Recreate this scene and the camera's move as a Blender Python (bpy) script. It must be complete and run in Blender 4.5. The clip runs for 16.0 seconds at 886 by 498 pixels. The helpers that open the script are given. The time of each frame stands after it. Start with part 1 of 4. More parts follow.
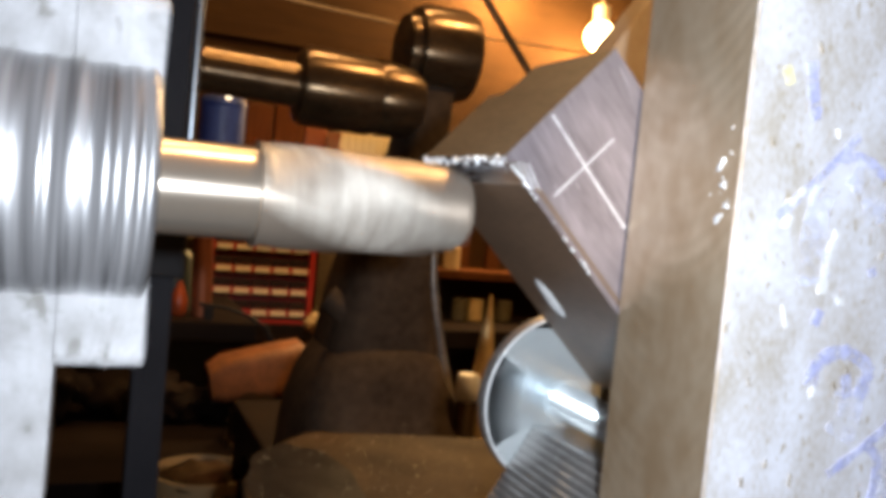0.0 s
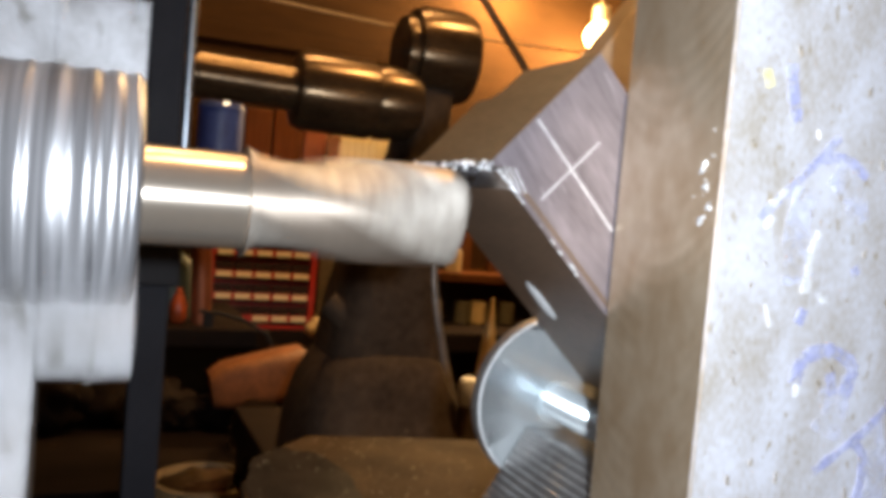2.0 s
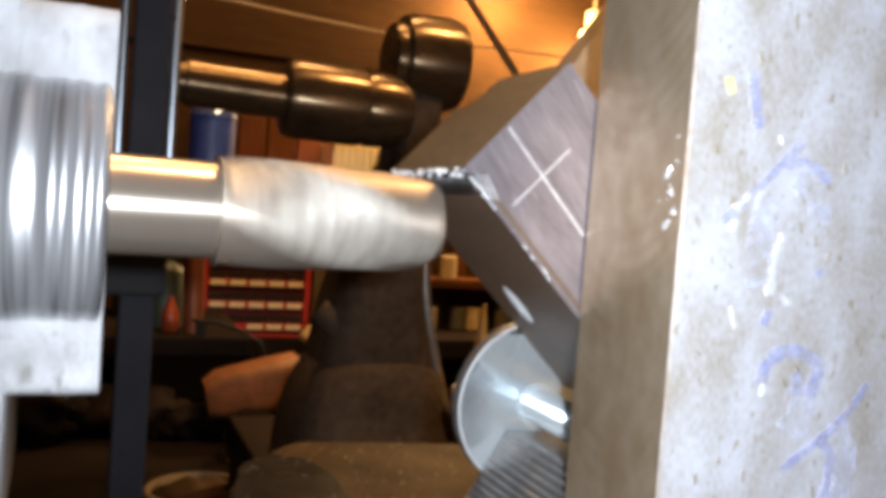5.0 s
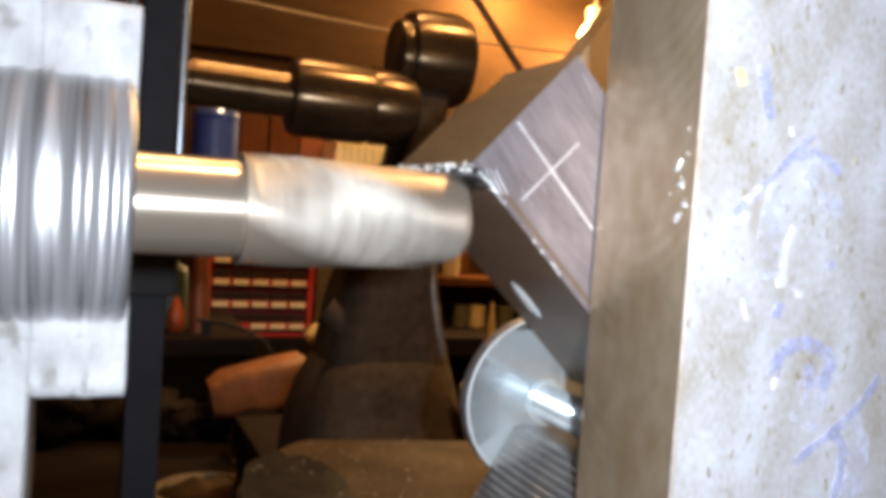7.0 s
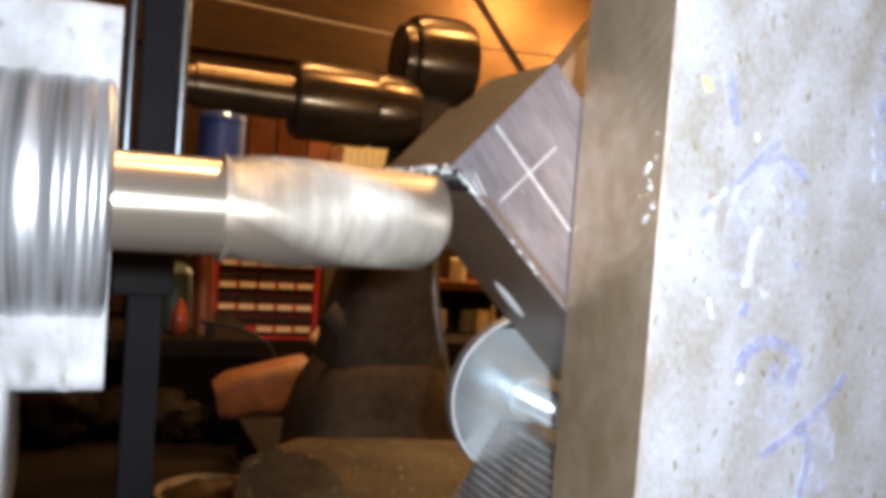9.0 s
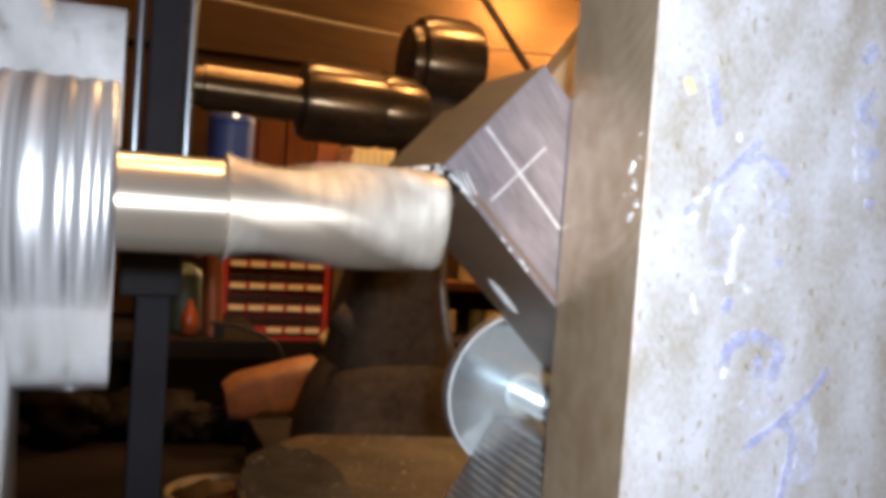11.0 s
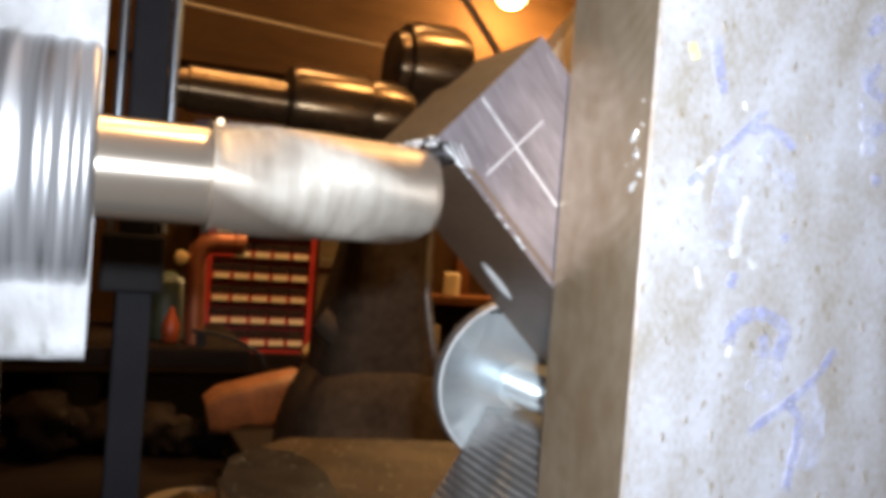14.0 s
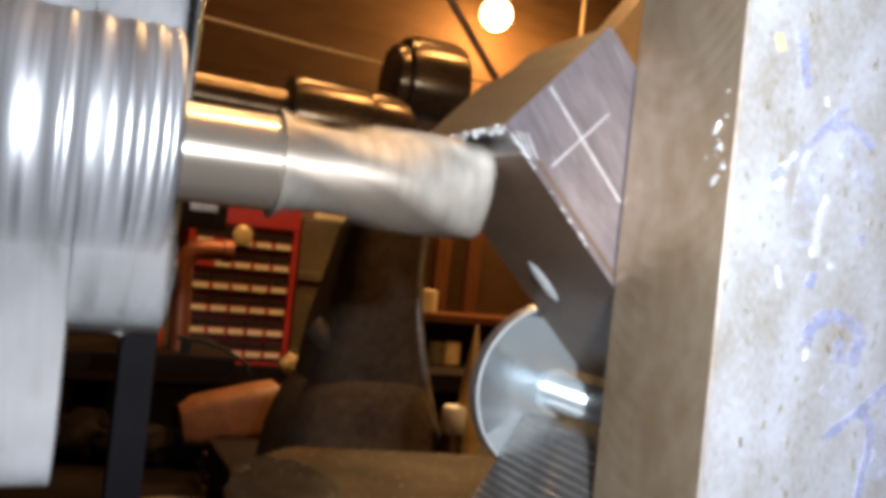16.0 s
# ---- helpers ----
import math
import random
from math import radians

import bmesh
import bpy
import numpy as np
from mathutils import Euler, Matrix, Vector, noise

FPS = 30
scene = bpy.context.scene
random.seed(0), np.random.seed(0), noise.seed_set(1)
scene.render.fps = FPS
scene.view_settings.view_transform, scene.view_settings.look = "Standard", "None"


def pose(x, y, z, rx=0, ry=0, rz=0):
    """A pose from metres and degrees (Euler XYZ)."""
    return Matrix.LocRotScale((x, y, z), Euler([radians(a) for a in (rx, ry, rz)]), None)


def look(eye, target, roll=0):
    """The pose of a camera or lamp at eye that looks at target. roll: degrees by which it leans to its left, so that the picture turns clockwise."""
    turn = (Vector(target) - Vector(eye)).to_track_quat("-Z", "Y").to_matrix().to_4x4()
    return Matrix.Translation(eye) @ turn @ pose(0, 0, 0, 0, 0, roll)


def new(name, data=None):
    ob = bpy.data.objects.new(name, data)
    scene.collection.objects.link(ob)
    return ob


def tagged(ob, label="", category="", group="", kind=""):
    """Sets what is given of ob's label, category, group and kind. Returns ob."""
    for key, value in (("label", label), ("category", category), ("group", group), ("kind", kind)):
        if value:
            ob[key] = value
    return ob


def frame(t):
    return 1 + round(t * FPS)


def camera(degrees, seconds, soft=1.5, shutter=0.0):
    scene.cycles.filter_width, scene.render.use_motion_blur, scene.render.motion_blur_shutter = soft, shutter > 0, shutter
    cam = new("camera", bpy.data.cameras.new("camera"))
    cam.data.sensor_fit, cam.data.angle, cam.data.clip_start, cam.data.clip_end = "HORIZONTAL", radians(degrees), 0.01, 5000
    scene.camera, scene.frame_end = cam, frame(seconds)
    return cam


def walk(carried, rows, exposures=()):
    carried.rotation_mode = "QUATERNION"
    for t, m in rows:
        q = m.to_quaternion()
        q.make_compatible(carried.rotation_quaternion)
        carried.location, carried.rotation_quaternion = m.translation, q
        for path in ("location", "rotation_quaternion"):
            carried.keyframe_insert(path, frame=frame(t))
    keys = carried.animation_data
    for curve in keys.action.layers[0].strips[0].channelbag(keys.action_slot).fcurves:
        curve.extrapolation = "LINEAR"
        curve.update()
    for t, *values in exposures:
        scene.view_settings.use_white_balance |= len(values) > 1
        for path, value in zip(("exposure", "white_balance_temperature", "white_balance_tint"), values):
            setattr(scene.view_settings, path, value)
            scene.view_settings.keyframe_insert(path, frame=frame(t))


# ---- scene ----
cam = camera(54.39, 16.0, soft=5.3, shutter=0.5)
PATH = [
    (0, (-0.09943, -0.19872, 1.08765), (0.28400, 0.72307, 1.03035), 5.553),
    (0.5, (-0.09582, -0.19755, 1.08918), (0.28008, 0.72714, 1.02877), 5.256),
    (1, (-0.09477, -0.19507, 1.09038), (0.27968, 0.73014, 1.02903), 4.975),
    (1.5, (-0.09361, -0.19449, 1.08976), (0.27776, 0.73221, 1.03208), 4.835),
    (2, (-0.09503, -0.19255, 1.08861), (0.28563, 0.73054, 1.03390), 4.849),
    (2.5, (-0.09349, -0.19292, 1.09021), (0.28236, 0.73207, 1.03441), 4.667),
    (3, (-0.09066, -0.19534, 1.09043), (0.27813, 0.73260, 1.03643), 4.483),
    (3.5, (-0.09093, -0.19428, 1.09094), (0.28288, 0.73173, 1.03834), 4.152),
    (4, (-0.08506, -0.19608, 1.09081), (0.29005, 0.72957, 1.04120), 4.227),
    (6.5, (-0.09501, -0.18769, 1.08707), (0.29555, 0.73170, 1.04041), 4.275),
    (7, (-0.09400, -0.18738, 1.08833), (0.28931, 0.73490, 1.03858), 3.844),
    (7.5, (-0.09224, -0.18884, 1.09061), (0.28757, 0.73486, 1.04056), 3.792),
    (8, (-0.09177, -0.18762, 1.08982), (0.29221, 0.73449, 1.04227), 3.701),
    (8.5, (-0.08849, -0.19126, 1.08779), (0.28788, 0.73409, 1.04234), 4.116),
    (11, (-0.08509, -0.19448, 1.08743), (0.27515, 0.73734, 1.04339), 4.104),
    (11.5, (-0.08750, -0.19130, 1.08890), (0.28033, 0.73752, 1.04432), 3.584),
    (12, (-0.09381, -0.18681, 1.08579), (0.28311, 0.73861, 1.04655), 3.942),
    (12.5, (-0.09157, -0.19072, 1.08552), (0.28887, 0.73332, 1.04783), 3.856),
    (13, (-0.07911, -0.19130, 1.07813), (0.28485, 0.73976, 1.05252), 4.380),
    (13.5, (-0.08449, -0.18854, 1.07438), (0.29241, 0.73750, 1.05452), 4.592),
    (14, (-0.08396, -0.19001, 1.07443), (0.29252, 0.73622, 1.05523), 4.412),
    (14.5, (-0.07953, -0.19381, 1.07654), (0.29101, 0.73469, 1.05261), 4.312),
    (15, (-0.08801, -0.19783, 1.07389), (0.29556, 0.72554, 1.05757), 4.524),
    (15.5, (-0.10165, -0.19253, 1.07177), (0.29979, 0.72330, 1.06198), 4.691),
    (16, (-0.10837, -0.18830, 1.06451), (0.30168, 0.72372, 1.07249), 6.027),
]
FEED = [
    (0, -0.0023, 0.0000),
    (0.5, -0.0009, 0.0036),
    (1, -0.0001, 0.0066),
    (1.5, 0.0008, 0.0088),
    (2, -0.0000, 0.0103),
    (2.5, 0.0006, 0.0113),
    (3, 0.0014, 0.0121),
    (3.5, 0.0008, 0.0130),
    (4, 0.0031, 0.0140),
    (6.5, -0.0006, 0.0192),
    (7, -0.0011, 0.0203),
    (7.5, 0.0001, 0.0217),
    (8, 0.0003, 0.0233),
    (8.5, 0.0015, 0.0248),
    (11, 0.0011, 0.0331),
    (11.5, 0.0002, 0.0351),
    (12, -0.0013, 0.0374),
    (12.5, -0.0013, 0.0401),
    (13, 0.0029, 0.0362),
    (13.5, 0.0006, 0.0323),
    (14, 0.0005, 0.0282),
    (14.5, 0.0023, 0.0241),
    (15, -0.0003, 0.0198),
    (15.5, -0.0036, 0.0153),
    (16, -0.0053, 0.0106),
]
walk(cam, [(t, look(eye, target, roll)) for t, eye, target, roll in PATH],
     exposures=[(0.0, -0.14), (4.0, -0.07), (8.0, 0.02), (12.0, 0.07), (14.5, 0.02), (16.0, -0.16)])

# ---- light ----
world = bpy.data.worlds.new("world")
scene.world = world
world.use_nodes = True
world.node_tree.nodes["Background"].inputs[0].default_value = (1.0, 0.72, 0.45, 1)
world.node_tree.nodes["Background"].inputs[1].default_value = 0.02
scene.view_settings.exposure = 0.0


def lamp(name, at, watts, colour, size):
    data = bpy.data.lights.new(name, "POINT")
    data.energy, data.color, data.shadow_soft_size = watts, colour, size
    ob = new(name, data)
    ob.matrix_basis = pose(*at)
    return ob


# the white torch beside the lens, the two warm bulbs over the bench, one unseen overhead and one added fill
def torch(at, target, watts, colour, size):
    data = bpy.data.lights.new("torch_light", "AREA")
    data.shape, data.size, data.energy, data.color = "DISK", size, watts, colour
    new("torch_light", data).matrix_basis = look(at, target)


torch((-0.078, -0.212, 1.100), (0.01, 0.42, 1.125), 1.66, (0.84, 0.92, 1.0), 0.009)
BULB_A, BULB_B, BULB_C, FILL_BULB = (0.655, 1.37, 1.560), (0.858, 1.37, 1.455), (0.12, 0.74, 2.12), (0.50, 0.30, 2.12)
lamp("bulb_light", (BULB_A[0], BULB_A[1], BULB_A[2] - 0.045), 20, (1.0, 0.62, 0.26), 0.03)
lamp("bulb_light", (BULB_B[0], BULB_B[1], BULB_B[2] - 0.045), 20, (1.0, 0.62, 0.26), 0.03)
lamp("bulb_light", (BULB_C[0], BULB_C[1], BULB_C[2] - 0.09), 17, (1.0, 0.62, 0.26), 0.05)
# added fill, no known lamp: brightens slide, washer and block from above
lamp("bulb_light", (FILL_BULB[0], FILL_BULB[1], FILL_BULB[2] - 0.09), 34, (1.0, 0.62, 0.26), 0.05)


# ---- materials ----
def surface(name, colour, rough=0.5, metal=0.0, dark=None, scale=40.0, fine=400.0, bump=0.0002, amount=0.5, stretch=(1, 1, 1),
            emit=0.0, rough_var=0.1, spot=None, turned=0.0, thin=None, slant=None):
    """A worn surface: two scales of noise mix colour and dark, vary the roughness and raise the relief."""
    m = bpy.data.materials.new(name)
    m.use_nodes = True
    nt = m.node_tree
    b = nt.nodes["Principled BSDF"]
    b.inputs["Metallic"].default_value = metal
    co = nt.nodes.new("ShaderNodeTexCoord")
    mp = nt.nodes.new("ShaderNodeMapping")
    mp.inputs["Scale"].default_value = stretch
    if slant is not None:                   # grain that runs slantwise across the face
        mp.vector_type = "TEXTURE"
        mp.inputs["Scale"].default_value = [1 / k for k in stretch]
        mp.inputs["Rotation"].default_value = (0, radians(slant), 0)
    nt.links.new(co.outputs["Object"], mp.inputs["Vector"])
    big, small = nt.nodes.new("ShaderNodeTexNoise"), nt.nodes.new("ShaderNodeTexNoise")
    big.inputs["Scale"].default_value, small.inputs["Scale"].default_value = scale, fine
    big.inputs["Detail"].default_value = small.inputs["Detail"].default_value = 5
    for n in (big, small):
        nt.links.new(mp.outputs[0], n.inputs["Vector"])
    mean = nt.nodes.new("ShaderNodeMix")
    mean.inputs[0].default_value = 0.4
    nt.links.new(big.outputs[0], mean.inputs[2])
    nt.links.new(small.outputs[0], mean.inputs[3])
    ramp = nt.nodes.new("ShaderNodeMapRange")
    ramp.inputs[1].default_value, ramp.inputs[2].default_value = 0.38, 0.64
    ramp.inputs[3].default_value, ramp.inputs[4].default_value = 0.0, amount
    nt.links.new(mean.outputs[0], ramp.inputs[0])
    mix = nt.nodes.new("ShaderNodeMix")
    mix.data_type = "RGBA"
    mix.inputs[6].default_value = (*colour, 1)
    mix.inputs[7].default_value = (*(dark or [c * 0.5 for c in colour]), 1)
    nt.links.new(ramp.outputs[0], mix.inputs[0])
    out = mix.outputs[2]
    if spot:
        colour2, sc, edge = spot
        tex = nt.nodes.new("ShaderNodeTexNoise")
        tex.inputs["Scale"].default_value, tex.inputs["Detail"].default_value = sc, 8
        nt.links.new(mp.outputs[0], tex.inputs["Vector"])
        cut = nt.nodes.new("ShaderNodeMapRange")
        cut.inputs[1].default_value, cut.inputs[2].default_value = edge, edge + 0.06
        nt.links.new(tex.outputs[0], cut.inputs[0])
        two = nt.nodes.new("ShaderNodeMix")
        two.data_type = "RGBA"
        two.inputs[7].default_value = (*colour2, 1)
        nt.links.new(out, two.inputs[6])
        nt.links.new(cut.outputs[0], two.inputs[0])
        out = two.outputs[2]
    nt.links.new(out, b.inputs["Base Color"])
    rr = nt.nodes.new("ShaderNodeMapRange")
    rr.inputs[3].default_value, rr.inputs[4].default_value = max(0.02, rough - rough_var), min(1, rough + rough_var)
    nt.links.new(mean.outputs[0], rr.inputs[0])
    nt.links.new(rr.outputs[0], b.inputs["Roughness"])
    if bump:
        bp = nt.nodes.new("ShaderNodeBump")
        bp.inputs["Strength"].default_value, bp.inputs["Distance"].default_value = 0.6, bump
        nt.links.new(mean.outputs[0], bp.inputs["Height"])
        nt.links.new(bp.outputs[0], b.inputs["Normal"])
    if turned:
        tg = nt.nodes.new("ShaderNodeTangent")
        tg.direction_type, tg.axis = "RADIAL", "X"
        nt.links.new(tg.outputs[0], b.inputs["Tangent"])
        b.inputs["Anisotropic"].default_value, b.inputs["Anisotropic Rotation"].default_value = abs(turned), 0.25 if turned > 0 else 0.0
    if thin:                                # rubbed thin, with the ground showing through
        tex = nt.nodes.new("ShaderNodeTexNoise")
        tex.inputs["Scale"].default_value, tex.inputs["Detail"].default_value = thin[0], 4
        nt.links.new(co.outputs["Object"], tex.inputs["Vector"])
        rub = nt.nodes.new("ShaderNodeMapRange")
        rub.inputs[1].default_value, rub.inputs[2].default_value = thin[1] - 0.14, thin[1] + 0.10
        rub.inputs[3].default_value, rub.inputs[4].default_value = 0.05, 0.9
        nt.links.new(tex.outputs[0], rub.inputs[0])
        nt.links.new(rub.outputs[0], b.inputs["Alpha"])
    if emit:
        b.inputs["Emission Color"].default_value = (*colour, 1)
        b.inputs["Emission Strength"].default_value = emit
    return m


M = dict(
    chuck=surface("worn_steel", (0.31, 0.31, 0.325), 0.36, 0.8, (0.18, 0.18, 0.19), 60, 700, 0.00005, 0.7, turned=0.7),
    jaw=surface("jaw_steel", (0.25, 0.25, 0.265), 0.5, 0.4, (0.15, 0.145, 0.145), 90, 800, 0.0002, 0.8, spot=((0.11, 0.105, 0.10), 150, 0.60)),
    # bands round the nose paint the grooves' bright streaks and dark gaps into the colour
    nose=surface("groove_glint_bands", (0.38, 0.38, 0.40), 0.34, 0.6, (0.07, 0.07, 0.075), 230, 900, 0.00003, 1.0, (1, 0.03, 0.03), turned=-0.75),
    body=surface("dull_chuck_iron", (0.25, 0.245, 0.245), 0.5, 0.5, (0.14, 0.135, 0.13), 60, 700, 0.0001, 0.7, turned=0.5),
    shank=surface("ground_steel", (0.78, 0.69, 0.59), 0.35, 0.88, (0.62, 0.54, 0.45), 40, 900, 0.0, 0.5, (0.3, 1, 1), rough_var=0.03, turned=0.86),
    flute=surface("milled_steel", (0.38, 0.315, 0.26), 0.45, 0.75, (0.27, 0.22, 0.175), 120, 900, 0.00005, 0.6, turned=0.6),
    gash=surface("bright_flute", (0.46, 0.42, 0.375), 0.5, 0.4, (0.22, 0.19, 0.16), 300, 1500, 0.0007, 0.9),
    block=surface("mill_scale_steel", (0.225, 0.195, 0.215), 0.42, 0.45, (0.115, 0.096, 0.104), 170, 900, 0.0003, 0.85, (1, 1, 0.16), slant=-40,
                  spot=((0.42, 0.39, 0.42), 420, 0.66)),
    # one sawn steel: bulb gold tinted into upper faces, shade darkened into lower ones
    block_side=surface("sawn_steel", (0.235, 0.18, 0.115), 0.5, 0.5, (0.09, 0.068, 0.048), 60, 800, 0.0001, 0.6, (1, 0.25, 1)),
    block_low=surface("shaded_worn_steel", (0.165, 0.105, 0.068), 0.5, 0.1, (0.09, 0.056, 0.037), 60, 800, 0.0001, 0.6, (1, 0.25, 1)),
    chip=surface("bright_chip", (0.85, 0.86, 0.88), 0.3, 0.3, (0.6, 0.6, 0.62), 300, 1500, 0.0002),
    cut=surface("fresh_cut_steel", (0.82, 0.83, 0.86), 0.22, 1.0, (0.5, 0.5, 0.55), 300, 1500, 0.0003, 0.7),
    scribe=surface("scribed_line", (0.62, 0.61, 0.63), 0.45, 0.4, (0.36, 0.34, 0.36), 300, 1500, 0.00003, 0.9),
    # the edge's colour includes the room's warm brown reflection; the face is kept pale
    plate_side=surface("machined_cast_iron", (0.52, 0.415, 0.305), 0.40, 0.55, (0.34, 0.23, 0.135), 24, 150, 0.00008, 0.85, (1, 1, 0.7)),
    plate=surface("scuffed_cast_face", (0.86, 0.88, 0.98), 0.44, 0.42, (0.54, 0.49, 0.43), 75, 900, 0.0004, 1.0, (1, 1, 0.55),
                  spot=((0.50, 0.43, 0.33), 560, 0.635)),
    ink=surface("blue_marker", (0.34, 0.36, 0.62), 0.6, 0.1, (0.60, 0.62, 0.80), 240, 900, 0, 0.85, thin=(420, 0.46)),
    smear=surface("rubbed_marker", (0.62, 0.65, 0.84), 0.6, 0.1, (0.72, 0.74, 0.86), 240, 900, 0, 0.85, thin=(200, 0.57)),
    scratch=surface("rusty_scratch", (0.42, 0.35, 0.26), 0.6, 0.2, (0.25, 0.2, 0.14), 300, 900, 0, 0.9, thin=(900, 0.48)),
    ochre=surface("yellow_paint", (0.80, 0.70, 0.28), 0.6, 0, (0.80, 0.76, 0.6), 300, 900, 0, 0.9, thin=(500, 0.46)),
    zinc=surface("zinc_plated", (0.84, 0.91, 0.95), 0.20, 0.6, (0.70, 0.78, 0.83), 60, 900, 0.00002, 0.5, rough_var=0.04),
    serrated=surface("serrated_steel", (0.47, 0.45, 0.44), 0.36, 0.75, (0.14, 0.13, 0.125), 80, 900, 0.0001, 0.6),
    slide=surface("oily_slide", (0.062, 0.041, 0.024), 0.7, 0.0, (0.022, 0.0155, 0.0105), 26, 420, 0.0006, 0.95, spot=((0.6, 0.55, 0.45), 450, 0.675)),
    oil=surface("dirty_oil", (0.02, 0.0165, 0.015), 0.5, 0, (0.005, 0.005, 0.005), 60, 500, 0.0004, 0.8, spot=((0.3, 0.28, 0.25), 330, 0.67)),
    black=surface("black_paint", (0.022, 0.021, 0.023), 0.5, 0, (0.012, 0.012, 0.012), 30, 300, 0.0002),
    blue_grey=surface("dark_grey_paint", (0.025, 0.025, 0.030), 0.5, 0, (0.015, 0.015, 0.019), 30, 300, 0.0002),
    chrome=surface("bright_rod", (0.36, 0.41, 0.48), 0.3, 0.9, (0.26, 0.29, 0.34), 60, 600, 0.00003),
    iron=surface("oiled_iron", (0.17, 0.11, 0.058), 0.38, 0.8, (0.05, 0.033, 0.018), 25, 300, 0.0005, 0.7),
    turned_iron=surface("turned_dark_iron", (0.23, 0.155, 0.088), 0.30, 0.8, (0.05, 0.033, 0.02), 60, 500, 0.0002, 0.8, (0.3, 1, 1), turned=0.85),
    machine=surface("machine_enamel", (0.078, 0.054, 0.038), 0.6, 0.0, (0.030, 0.021, 0.016), 14, 110, 0.0005, 0.95, spot=((0.22, 0.16, 0.10), 190, 0.735)),
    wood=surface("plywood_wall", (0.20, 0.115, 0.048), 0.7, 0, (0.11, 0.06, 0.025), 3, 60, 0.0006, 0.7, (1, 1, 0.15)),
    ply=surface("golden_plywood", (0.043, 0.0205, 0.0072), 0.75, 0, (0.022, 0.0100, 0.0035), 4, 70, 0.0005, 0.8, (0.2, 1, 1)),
    board=surface("ceiling_board", (0.34, 0.2, 0.09), 0.6, 0, (0.2, 0.11, 0.05), 3, 60, 0.0006, 0.7, (0.15, 1, 1)),
    door=surface("stained_door", (0.10, 0.035, 0.011), 0.5, 0, (0.04, 0.014, 0.0055), 8, 120, 0.0004, 0.8, (1, 1, 0.12)),
    cream=surface("cream_panel", (0.86, 0.76, 0.52), 0.6, 0, (0.72, 0.6, 0.38), 20, 200, 0.0003),
    blue=surface("blue_plastic", (0.05, 0.09, 0.34), 0.4, 0, (0.02, 0.03, 0.12), 20, 200, 0.0002),
    red=surface("red_enamel", (0.42, 0.03, 0.022), 0.4, 0, (0.25, 0.015, 0.012), 20, 200, 0.0002),
    drawer=surface("smoked_drawer", (0.03, 0.018, 0.016), 0.3, 0, (0.015, 0.01, 0.01), 30, 200, 0),
    label=surface("paper_label", (0.78, 0.66, 0.46), 0.7, 0, (0.55, 0.42, 0.28), 60, 300, 0),
    orange=surface("orange_plastic", (0.25, 0.092, 0.033), 0.6, 0, (0.12, 0.045, 0.018), 26, 200, 0.0006, 0.9, spot=((0.04, 0.026, 0.018), 34, 0.64)),
    flame=surface("orange_glaze", (0.42, 0.075, 0.018), 0.35, 0, (0.08, 0.016, 0.008), 20, 200, 0.0002),
    copper=surface("copper_tube", (0.32, 0.105, 0.05), 0.4, 0.5, (0.15, 0.05, 0.026), 30, 300, 0.0002),
    bucket=surface("tan_bucket", (0.42, 0.3, 0.16), 0.5, 0, (0.28, 0.19, 0.1), 20, 200, 0.0003),
    olive=surface("olive_crate", (0.11, 0.085, 0.04), 0.6, 0, (0.05, 0.04, 0.02), 14, 160, 0.0004, 0.8),
    green=surface("dark_green_paint", (0.035, 0.05, 0.032), 0.5, 0, (0.02, 0.03, 0.02), 20, 200, 0.0002),
    # lowered to near black: the dimness of the low shelves is in the colour
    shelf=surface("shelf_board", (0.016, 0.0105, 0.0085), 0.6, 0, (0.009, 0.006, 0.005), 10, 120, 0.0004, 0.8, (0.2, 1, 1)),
    brass=surface("brass", (0.84, 0.60, 0.29), 0.34, 0.35, (0.4, 0.26, 0.09), 40, 300, 0.0001),
    white=surface("white_plastic", (0.7, 0.68, 0.64), 0.4, 0, (0.5, 0.48, 0.44), 40, 300, 0.0001),
    concrete=surface("concrete_floor", (0.22, 0.2, 0.17), 0.8, 0, (0.13, 0.12, 0.1), 5, 80, 0.001),
    bulb=surface("warm_bulb", (1.0, 0.72, 0.36), 0.4, 0, (1.0, 0.7, 0.34), 10, 50, 0, 0.1, emit=22.0),
    spark=surface("small_lamp", (1.0, 0.85, 0.6), 0.4, 0, (1.0, 0.8, 0.5), 10, 50, 0, 0.1, emit=4.0),
)

for key in ("black", "blue_grey", "machine", "slide", "oil", "drawer", "shelf", "wood", "door", "ply"):
    M[key].node_tree.nodes["Principled BSDF"].inputs["Specular IOR Level"].default_value = 0.05 if key in ("slide", "oil", "ply", "machine", "wood", "door", "blue_grey", "black", "shelf") else 0.25


